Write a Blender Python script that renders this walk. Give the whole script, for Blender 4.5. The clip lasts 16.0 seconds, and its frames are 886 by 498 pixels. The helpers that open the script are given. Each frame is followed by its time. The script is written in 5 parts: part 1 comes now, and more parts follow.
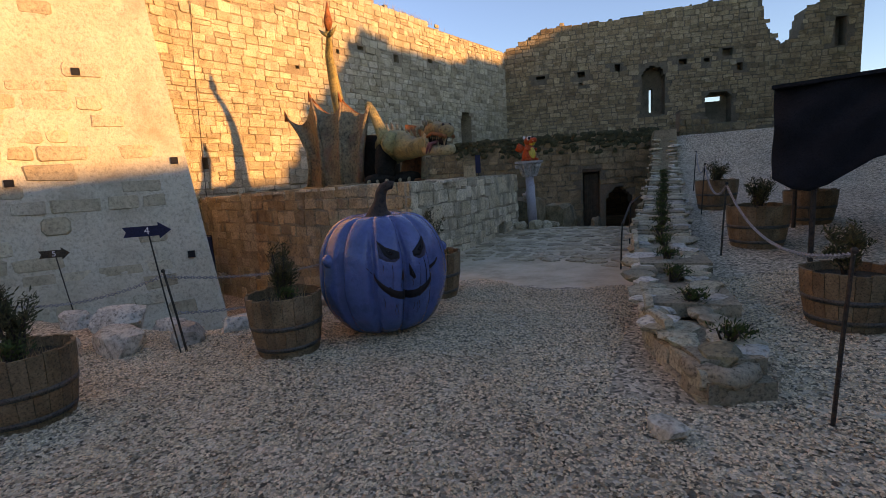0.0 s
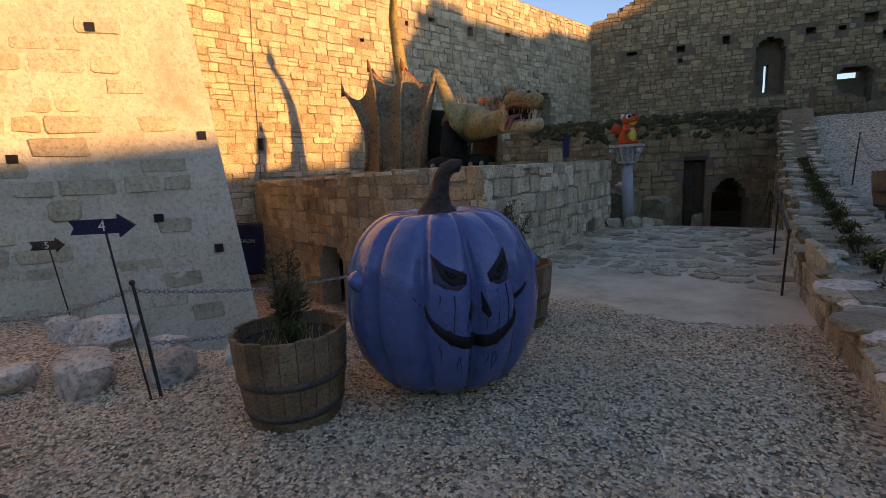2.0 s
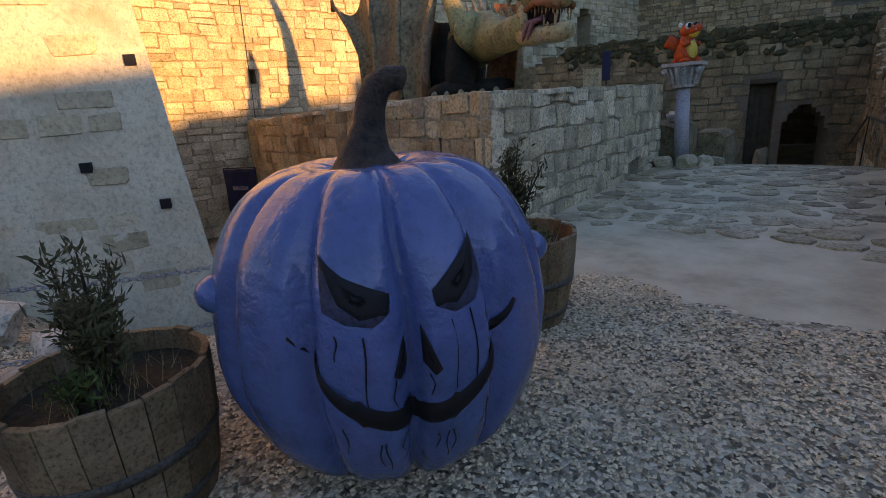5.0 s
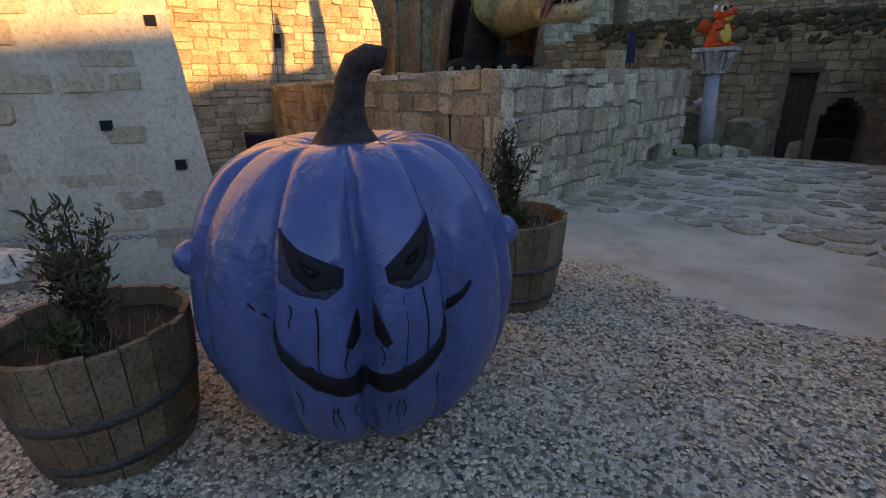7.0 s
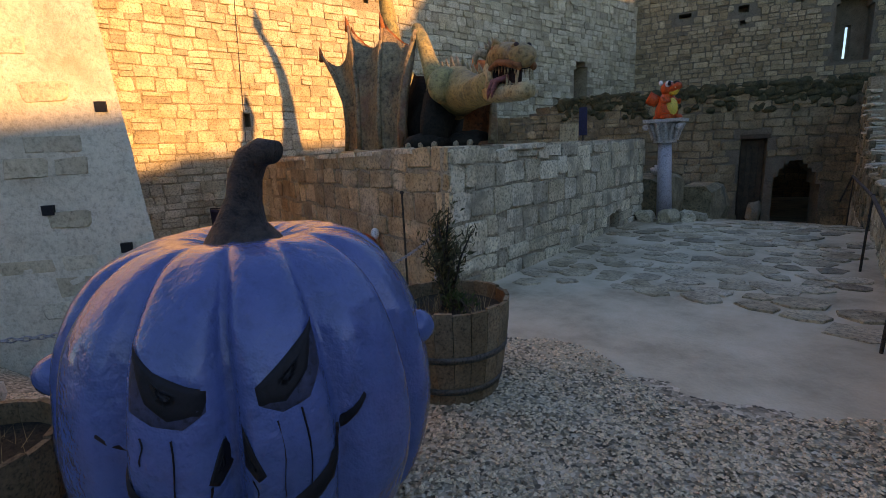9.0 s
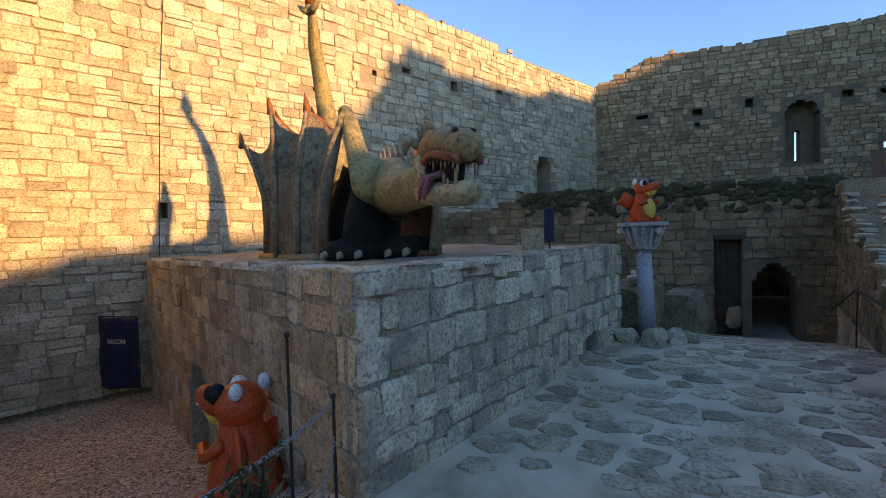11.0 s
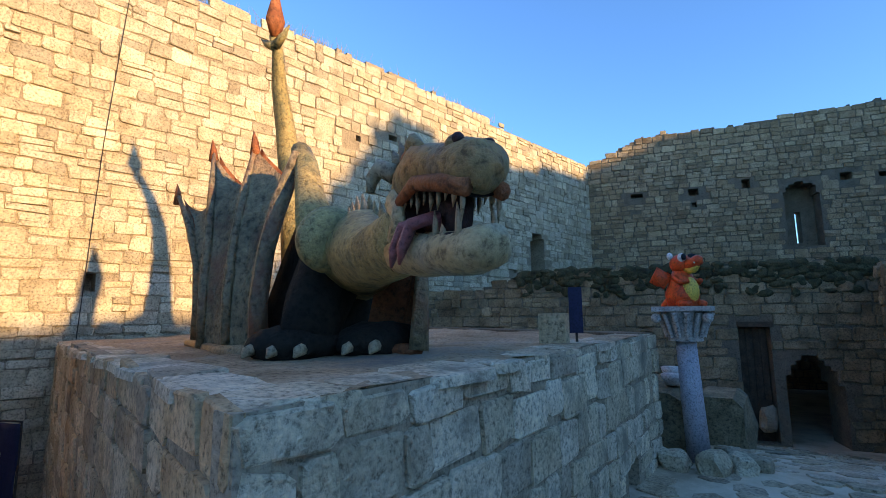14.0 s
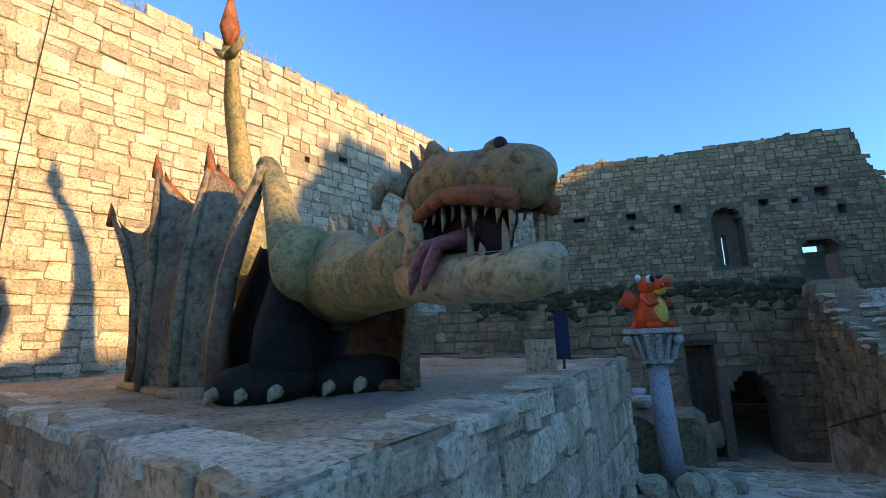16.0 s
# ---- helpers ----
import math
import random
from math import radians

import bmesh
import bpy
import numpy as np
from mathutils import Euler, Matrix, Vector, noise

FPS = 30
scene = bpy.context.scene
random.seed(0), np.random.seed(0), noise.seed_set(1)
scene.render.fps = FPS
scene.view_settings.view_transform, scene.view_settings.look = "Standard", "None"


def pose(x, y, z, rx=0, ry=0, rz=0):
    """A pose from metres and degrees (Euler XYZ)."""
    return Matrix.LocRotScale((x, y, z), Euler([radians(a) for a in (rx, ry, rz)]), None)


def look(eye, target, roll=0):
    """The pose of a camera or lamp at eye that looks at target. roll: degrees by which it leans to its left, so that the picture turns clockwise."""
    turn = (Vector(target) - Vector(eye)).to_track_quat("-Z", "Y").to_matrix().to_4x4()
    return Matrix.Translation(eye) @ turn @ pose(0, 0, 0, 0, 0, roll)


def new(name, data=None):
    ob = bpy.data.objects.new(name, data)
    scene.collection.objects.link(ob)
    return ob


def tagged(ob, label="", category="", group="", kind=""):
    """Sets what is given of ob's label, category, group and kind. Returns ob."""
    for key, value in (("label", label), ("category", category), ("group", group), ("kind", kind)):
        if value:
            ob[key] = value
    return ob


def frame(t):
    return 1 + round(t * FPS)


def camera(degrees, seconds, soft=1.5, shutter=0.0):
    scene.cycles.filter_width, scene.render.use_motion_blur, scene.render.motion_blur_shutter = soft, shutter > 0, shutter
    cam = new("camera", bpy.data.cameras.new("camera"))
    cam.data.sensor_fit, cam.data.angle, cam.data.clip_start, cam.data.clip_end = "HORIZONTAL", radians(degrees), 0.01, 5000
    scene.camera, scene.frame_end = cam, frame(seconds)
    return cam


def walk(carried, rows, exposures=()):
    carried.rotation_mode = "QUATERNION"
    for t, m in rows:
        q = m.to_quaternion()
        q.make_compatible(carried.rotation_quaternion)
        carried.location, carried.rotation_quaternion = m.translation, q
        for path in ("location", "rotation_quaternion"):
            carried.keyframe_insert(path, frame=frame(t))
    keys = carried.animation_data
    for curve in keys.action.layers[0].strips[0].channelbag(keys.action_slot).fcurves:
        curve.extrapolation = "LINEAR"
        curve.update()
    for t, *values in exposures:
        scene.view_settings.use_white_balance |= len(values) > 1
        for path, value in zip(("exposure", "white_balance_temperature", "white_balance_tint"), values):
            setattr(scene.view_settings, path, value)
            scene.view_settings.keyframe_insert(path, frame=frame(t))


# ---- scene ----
cam = camera(86.0, 16.0, soft=0.5)
PATH = [
    (0, (3.185, 1.201, 1.643), (2.308, 2.973, 1.343), -3.7),
    (0.5, (2.734, 1.653, 1.600), (1.649, 3.311, 1.327), -2.0),
    (1, (2.525, 1.988, 1.614), (1.418, 3.630, 1.334), -1.7),
    (1.5, (2.333, 2.345, 1.578), (1.219, 3.974, 1.255), -2.6),
    (2, (2.227, 2.760, 1.572), (1.111, 4.386, 1.241), -2.8),
    (2.5, (2.048, 3.145, 1.577), (0.928, 4.769, 1.245), -2.7),
    (3, (1.902, 3.452, 1.514), (0.766, 5.057, 1.148), -4.0),
    (3.5, (1.768, 3.767, 1.475), (0.627, 5.351, 1.039), -4.3),
    (4, (1.685, 3.981, 1.459), (0.519, 5.533, 0.976), -5.2),
    (6.5, (1.891, 4.329, 1.500), (0.629, 5.728, 0.838), -1.6),
    (7, (1.931, 4.329, 1.500), (0.669, 5.728, 0.830), -1.4),
    (7.5, (1.939, 4.339, 1.502), (0.676, 5.742, 0.843), -1.5),
    (8, (1.963, 4.371, 1.508), (0.699, 5.788, 0.886), -1.6),
    (8.5, (2.025, 4.452, 1.525), (0.758, 5.905, 0.994), -2.1),
    (9, (2.050, 4.661, 1.573), (0.800, 6.168, 1.160), -2.6),
    (11.3, (1.295, 6.492, 1.835), (0.157, 8.136, 1.8), -1.6),
    (11.5, (1.289, 6.632, 1.835), (0.173, 8.291, 1.816), -1.6),
    (12, (1.185, 6.886, 1.876), (0.13, 8.584, 1.909), -1.4),
    (12.5, (0.995, 7.088, 1.929), (-0.022, 8.806, 2.045), -1.6),
    (13, (0.831, 7.269, 1.929), (-0.225, 8.959, 2.096), -1.2),
    (13.5, (0.635, 7.462, 1.905), (-0.476, 9.111, 2.124), -1.0),
    (14, (0.382, 7.578, 1.88), (-0.716, 9.228, 2.145), -0.7),
    (14.5, (0.19, 7.642, 1.904), (-0.846, 9.326, 2.205), -0.9),
    (15, (0.066, 7.695, 1.916), (-0.91, 9.408, 2.253), -1.2),
    (15.5, (-0.034, 7.684, 1.927), (-0.948, 9.425, 2.29), -1.5),
    (16, (-0.074, 7.643, 1.922), (-0.946, 9.406, 2.283), -2.3),
]
walk(cam, [(t, look(eye, target, roll)) for t, eye, target, roll in PATH], [(0, 1.9, 18500, 39), (2, 1.9, 18000, 38), (4, 2.15, 17000, 36), (7, 2.25, 17000, 38), (9, 2.15, 16500, 36), (11.3, 2.15, 10800, 27), (16, 2.2, 8300, 16)])

# ---- light ----
SUN_EL, SUN_AZ = 8.6, 97.0          # degrees above the horizon; clockwise from +y
world = bpy.data.worlds.new("sky")
scene.world = world
world.use_nodes = True
wn = world.node_tree
sky = wn.nodes.new("ShaderNodeTexSky")
sky.sky_type, sky.sun_disc = "NISHITA", False
sky.sun_elevation, sky.sun_rotation = radians(SUN_EL), radians(SUN_AZ)
sky.air_density, sky.dust_density, sky.ozone_density = 1.0, 0.12, 6.5
wn.links.new(sky.outputs[0], wn.nodes["Background"].inputs[0])
wn.nodes["Background"].inputs[1].default_value = 0.15
sun = new("sun", bpy.data.lights.new("sun", "SUN"))
sun.data.energy, sun.data.angle, sun.data.color = 1.75, radians(1.2), (1.0, 0.78, 0.46)
_a, _e = radians(SUN_AZ), radians(SUN_EL)
sun.matrix_world = look((20 * math.sin(_a), 20 * math.cos(_a), 20 * math.tan(_e)), (0, 0, 0))


# ---- materials ----
def ramp(nt, src, stops):
    r = nt.nodes.new("ShaderNodeValToRGB")
    while len(r.color_ramp.elements) < len(stops):
        r.color_ramp.elements.new(0.5)
    for el, (p, c) in zip(r.color_ramp.elements, stops):
        el.position, el.color = p, (*c, 1)
    nt.links.new(src, r.inputs[0])
    return r.outputs[0]


def noise_tex(nt, vec, scale, detail=4.0, rough=0.6):
    n = nt.nodes.new("ShaderNodeTexNoise")
    n.inputs["Scale"].default_value, n.inputs["Detail"].default_value, n.inputs["Roughness"].default_value = scale, detail, rough
    nt.links.new(vec, n.inputs["Vector"])
    return n.outputs["Fac"]


def mixc(nt, fac, a, b, mode="MIX"):
    m = nt.nodes.new("ShaderNodeMix")
    m.data_type, m.blend_type = "RGBA", mode
    for sock, v in ((m.inputs[0], fac), (m.inputs[6], a), (m.inputs[7], b)):
        if isinstance(v, (int, float)):
            sock.default_value = v
        elif isinstance(v, tuple):
            sock.default_value = (*v, 1)
        else:
            nt.links.new(v, sock)
    return m.outputs[2]


def material(name, colors, scale=3.0, rough=0.85, bump=0.3, fine=40.0, vary="", spread=0.35, metal=0.0, stain=None, stain_scale=0.6, coat=0.0, bump_dist=0.035, grit=0.85):
    """Two-scale surface: colors are ramp stops over coarse noise; vary: 'island' or 'object' shifts each piece's tone."""
    m = bpy.data.materials.new(name)
    m.use_nodes = True
    nt = m.node_tree
    b = nt.nodes["Principled BSDF"]
    geo = nt.nodes.new("ShaderNodeNewGeometry")
    pos = geo.outputs["Position"]
    n1 = noise_tex(nt, pos, scale, 5)
    n2 = noise_tex(nt, pos, fine, 4, 0.7)
    k = len(colors)
    col = ramp(nt, n1, [(0.28 + 0.44 * i / max(1, k - 1), c) for i, c in enumerate(colors)])
    if vary:
        src = geo.outputs["Random Per Island"] if vary == "island" else nt.nodes.new("ShaderNodeObjectInfo").outputs["Random"]
        lo, hi = 1 - spread, 1 + spread
        tone = ramp(nt, src, [(0.0, (lo, lo * 0.95, lo * 0.9)), (0.35, (1, 0.93, 0.82)), (0.7, (1.02, 1.0, 0.98)), (1.0, (min(hi, 1.3), min(hi, 1.3) * 0.97, min(hi, 1.3) * 0.9))])
        col = mixc(nt, 1.0, col, tone, "MULTIPLY")
    grain = ramp(nt, n2, [(0.33, (0.3, 0.28, 0.26)), (0.48, (1, 1, 1)), (0.68, (1.4, 1.37, 1.32))])
    col = mixc(nt, grit, col, grain, "MULTIPLY")
    if stain:
        s = ramp(nt, noise_tex(nt, pos, stain_scale, 6, 0.65), [(0.52, (0, 0, 0)), (0.68, (1, 1, 1))])
        col = mixc(nt, s, col, stain)
    nt.links.new(col, b.inputs["Base Color"])
    b.inputs["Roughness"].default_value, b.inputs["Metallic"].default_value = rough, metal
    b.inputs["Coat Weight"].default_value = coat
    b.inputs["Specular IOR Level"].default_value = 0.3
    if bump:
        bp = nt.nodes.new("ShaderNodeBump")
        bp.inputs["Strength"].default_value, bp.inputs["Distance"].default_value = bump, bump_dist
        add = nt.nodes.new("ShaderNodeMath")
        nt.links.new(n1, add.inputs[0])
        nt.links.new(n2, add.inputs[1])
        nt.links.new(add.outputs[0], bp.inputs["Height"])
        nt.links.new(bp.outputs[0], b.inputs["Normal"])
    return m


STONE = [(0.33, 0.27, 0.185), (0.47, 0.40, 0.29), (0.57, 0.50, 0.38)]
m_stone = material("sandstone_blocks", STONE, 2.6, 0.92, 0.55, 28, "island", 0.3)
m_stone_ob = material("sandstone_block", STONE, 2.6, 0.92, 0.7, 34, "object", 0.3, stain=(0.27, 0.21, 0.14), stain_scale=1.4)
m_stone_pale = material("pale_grey_limestone_block", [(0.40, 0.325, 0.225), (0.62, 0.525, 0.39), (0.75, 0.66, 0.52)], 3.4, 0.9, 0.8, 30, "object", 0.3, stain=(0.30, 0.25, 0.18), stain_scale=2.2)
m_stone_north = material("brown_weathered_sandstone", [(0.22, 0.16, 0.095), (0.33, 0.25, 0.16), (0.42, 0.335, 0.225)], 2.6, 0.92, 0.7, 24, "island", 0.35)
m_stone_red = material("reddish_sandstone_block", [(0.32, 0.20, 0.11), (0.52, 0.37, 0.23), (0.58, 0.46, 0.32)], 2.2, 0.92, 0.6, 28, "object", 0.3, stain=(0.20, 0.15, 0.11), stain_scale=1.6)
# darker and browner than STONE, with patchy dark stain
m_stone_dark = material("dark_brown_stone", [(0.13, 0.093, 0.055), (0.25, 0.19, 0.115), (0.35, 0.275, 0.18)], 2.4, 0.95, 0.6, 26, "island", 0.35, stain=(0.10, 0.10, 0.07), stain_scale=0.9)
# joint colour set below the blocks' tone: recess shade is put into it
m_mortar = material("lime_mortar_recess_shade", [(0.23, 0.175, 0.115), (0.36, 0.285, 0.195)], 3.0, 0.95, 0.5, 35)
m_mortar_pale = material("pale_lime_pointing", [(0.27, 0.205, 0.135), (0.43, 0.35, 0.25)], 3.0, 0.95, 0.6, 30)
# darker joints for the dark walls, again with recess shade in the colour
m_mortar_dark = material("dark_mortar_recess_shade", [(0.12, 0.10, 0.07), (0.2, 0.165, 0.12)], 3.0, 0.95, 0.5, 35)
m_plaster = material("worn_lime_render", [(0.42, 0.36, 0.26), (0.54, 0.48, 0.36), (0.6, 0.54, 0.42)], 1.1, 0.93, 0.7, 18, stain=(0.40, 0.33, 0.23), stain_scale=0.9, bump_dist=0.03, grit=0.4)
m_plaster_stone = material("flush_grey_stone", [(0.36, 0.305, 0.225), (0.47, 0.41, 0.305), (0.54, 0.48, 0.365)], 2.0, 0.93, 0.7, 20, "object", 0.2, grit=0.5)
m_moss = material("dry_moss", [(0.035, 0.032, 0.02), (0.07, 0.07, 0.035), (0.13, 0.11, 0.06)], 5.0, 0.98, 0.9, 40)
m_rock = material("pale_rock", [(0.36, 0.32, 0.27), (0.52, 0.48, 0.41), (0.62, 0.57, 0.5)], 4.0, 0.9, 0.7, 22, "object", 0.25)
m_pave = material("flat_paving_stone", [(0.28, 0.20, 0.13), (0.45, 0.35, 0.245), (0.62, 0.51, 0.38)], 3.5, 0.62, 0.6, 30, "object", 0.42)
m_pebble = material("gravel_pebbles", [(0.66, 0.475, 0.33), (0.82, 0.62, 0.45)], 1.0, 0.8, 0.2, 90, "island", 0.78)
m_wood = material("barrel_oak", [(0.13, 0.08, 0.045), (0.21, 0.135, 0.08), (0.28, 0.19, 0.12)], 5.0, 0.8, 0.35, 60, "object", 0.2)
m_hoop = material("rusty_hoop", [(0.06, 0.055, 0.05), (0.11, 0.10, 0.09), (0.16, 0.11, 0.07)], 6.0, 0.6, 0.3, 60, metal=0.5)
m_soil = material("potting_soil", [(0.03, 0.022, 0.015), (0.08, 0.06, 0.04)], 14, 0.98, 0.9, 60)
m_leaf = material("cypress_foliage", [(0.045, 0.05, 0.02), (0.09, 0.085, 0.04), (0.13, 0.095, 0.05)], 4.0, 0.85, 0.0, 30, "island", 0.4)
m_weed = material("green_weed", [(0.03, 0.055, 0.015), (0.07, 0.11, 0.03)], 6.0, 0.85, 0.0, 30, "island", 0.4)
m_straw = material("dry_straw", [(0.3, 0.24, 0.13), (0.42, 0.34, 0.2)], 6.0, 0.9, 0.0, 30, "island", 0.3)
m_iron = material("rusty_iron_post", [(0.035, 0.028, 0.024), (0.08, 0.055, 0.042)], 9, 0.7, 0.3, 60, metal=0.3)
m_chain = material("grey_steel_chain", [(0.22, 0.22, 0.22), (0.36, 0.35, 0.34)], 20, 0.5, 0.0, 60, metal=0.6)
m_navy = material("navy_sign_paint", [(0.008, 0.012, 0.04), (0.015, 0.02, 0.06)], 4, 0.6, 0.05, 60)
m_white = material("white_letter_paint", [(0.62, 0.62, 0.6), (0.72, 0.72, 0.7)], 8, 0.6, 0.0, 60)
m_black = material("black_cloth", [(0.006, 0.006, 0.008), (0.014, 0.014, 0.018)], 5, 0.9, 0.4, 50)
m_pumpkin = material("blue_violet_gloss_paint", [(0.012, 0.080, 0.19), (0.020, 0.108, 0.27), (0.042, 0.105, 0.26)], 2.2, 0.27, 0.7, 9, coat=0.5, bump_dist=0.03, grit=0.25)
m_facepaint = material("black_carved_paint", [(0.004, 0.004, 0.006), (0.008, 0.008, 0.01)], 7, 0.6, 0.1, 40)
m_facerim = material("dark_teal_smear", [(0.012, 0.022, 0.04), (0.025, 0.045, 0.09)], 9, 0.5, 0.1, 40)
m_stem = material("brown_stem", [(0.035, 0.022, 0.018), (0.08, 0.05, 0.038)], 8, 0.6, 0.8, 30)
m_dr_skin = material("olive_dragon_skin", [(0.15, 0.12, 0.045), (0.40, 0.29, 0.12), (0.27, 0.23, 0.11)], 2.6, 0.5, 0.8, 24, stain=(0.055, 0.085, 0.06), stain_scale=1.6, bump_dist=0.03)
m_dr_wing = material("grey_brown_wing", [(0.13, 0.10, 0.06), (0.28, 0.205, 0.12), (0.32, 0.165, 0.085)], 2.0, 0.5, 0.8, 16, stain=(0.24, 0.10, 0.065), stain_scale=1.2, bump_dist=0.04)
m_dr_dark = material("dark_belly_and_shaded_feet", [(0.012, 0.010, 0.007), (0.028, 0.022, 0.015)], 4, 0.9, 0.6, 20)
m_dr_rust = material("rust_red_hide", [(0.18, 0.05, 0.02), (0.40, 0.13, 0.05)], 4, 0.65, 0.6, 20)
m_dr_mouth = material("dark_mouth", [(0.012, 0.006, 0.006), (0.05, 0.014, 0.012)], 6, 0.5, 0.4, 30)
m_dr_tongue = material("pink_tongue", [(0.24, 0.07, 0.075), (0.36, 0.13, 0.13)], 7, 0.45, 0.4, 30)
m_dr_bone = material("ivory_teeth", [(0.24, 0.17, 0.10), (0.44, 0.34, 0.22)], 9, 0.5, 0.3, 40)
m_dr_snout = material("slate_snout", [(0.08, 0.09, 0.09), (0.28, 0.19, 0.085), (0.40, 0.20, 0.08)], 4.0, 0.55, 0.6, 22, bump_dist=0.03)
m_dr_jaw = material("tan_jaw", [(0.30, 0.20, 0.09), (0.46, 0.35, 0.19), (0.30, 0.27, 0.22)], 3.0, 0.55, 0.6, 22)
m_orange = material("orange_gloss_paint", [(0.62, 0.055, 0.012), (0.72, 0.09, 0.02)], 6, 0.4, 0.2, 40)
m_yellow = material("yellow_gloss_paint", [(0.65, 0.36, 0.05), (0.72, 0.45, 0.08)], 6, 0.4, 0.2, 40)
m_column = material("grey_blue_pole_paint", [(0.30, 0.31, 0.34), (0.40, 0.40, 0.42)], 4, 0.6, 0.2, 50)
m_capital = material("grey_plaster_capital", [(0.26, 0.25, 0.23), (0.46, 0.44, 0.40)], 9, 0.8, 0.4, 40)
m_oldwood = material("old_door_wood", [(0.05, 0.032, 0.02), (0.11, 0.07, 0.045)], 6, 0.85, 0.5, 50)
m_vinyl = material("golden_banner_vinyl", [(0.45, 0.32, 0.14), (0.62, 0.50, 0.28)], 1.6, 0.45, 0.3, 20)
m_basin = material("white_glazed_pot", [(0.5, 0.5, 0.48), (0.62, 0.61, 0.58)], 8, 0.5, 0.1, 40)


def ground_material():
    m = bpy.data.materials.new("gravel_and_cement_ground")
    m.use_nodes = True
    nt = m.node_tree
    b = nt.nodes["Principled BSDF"]
    pos = nt.nodes.new("ShaderNodeNewGeometry").outputs["Position"]
    vor = nt.nodes.new("ShaderNodeTexVoronoi")
    vor.inputs["Scale"].default_value = 38
    nt.links.new(pos, vor.inputs["Vector"])
    sep = nt.nodes.new("ShaderNodeSeparateColor")
    nt.links.new(vor.outputs["Color"], sep.inputs[0])
    grav = ramp(nt, sep.outputs[0], [(0.0, (0.11, 0.078, 0.052)), (0.35, (0.43, 0.315, 0.22)), (0.7, (0.65, 0.485, 0.345)), (1.0, (0.88, 0.70, 0.53))])
    grav = mixc(nt, 0.5, grav, ramp(nt, noise_tex(nt, pos, 0.9, 4), [(0.35, (0.7, 0.66, 0.62)), (0.65, (1, 0.96, 0.9))]), "MULTIPLY")
    cem = ramp(nt, noise_tex(nt, pos, 1.3, 7, 0.65), [(0.3, (0.36, 0.26, 0.165)), (0.5, (0.60, 0.465, 0.32)), (0.7, (0.74, 0.59, 0.43))])
    xyz = nt.nodes.new("ShaderNodeSeparateXYZ")
    nt.links.new(pos, xyz.inputs[0])

    def op(kind, a, c):
        n = nt.nodes.new("ShaderNodeMath")
        n.operation = kind
        for s, v in zip(n.inputs, (a, c)):
            if isinstance(v, (int, float)):
                s.default_value = v
            else:
                nt.links.new(v, s)
        return n.outputs[0]
    wob = op("MULTIPLY", op("SUBTRACT", noise_tex(nt, pos, 1.5, 5), 0.5), 0.9)
    inner = op("MULTIPLY", op("GREATER_THAN", op("ADD", xyz.outputs[1], wob), 7.75), op("LESS_THAN", xyz.outputs[0], 2.75))
    inner = op("MULTIPLY", inner, op("GREATER_THAN", xyz.outputs[0], -1.3))
    nt.links.new(mixc(nt, inner, grav, cem), b.inputs["Base Color"])
    b.inputs["Roughness"].default_value = 0.9
    bp = nt.nodes.new("ShaderNodeBump")
    bp.inputs["Distance"].default_value = 0.012
    nt.links.new(op("SUBTRACT", 0.9, op("MULTIPLY", inner, 0.6)), bp.inputs["Strength"])
    nt.links.new(op("SUBTRACT", noise_tex(nt, pos, 60, 3), op("MULTIPLY", vor.outputs["Distance"], 1.2)), bp.inputs["Height"])
    nt.links.new(bp.outputs[0], b.inputs["Normal"])
    return m


m_ground = ground_material()


# ---- mesh helpers ----
def mesh_ob(name, verts, faces, mats, parent=None, label="", smooth=False, idx=None):
    me = bpy.data.meshes.new(name)
    me.from_pydata([tuple(v) for v in verts], [], faces)
    for m in (mats if isinstance(mats, (list, tuple)) else [mats]):
        me.materials.append(m)
    if idx is not None:
        me.polygons.foreach_set("material_index", idx)
    if smooth:
        me.polygons.foreach_set("use_smooth", [True] * len(me.polygons))
    me.update()
    ob = new(name, me)
    if parent is not None:
        ob.parent = parent
    if label:
        tagged(ob, label)
    return ob


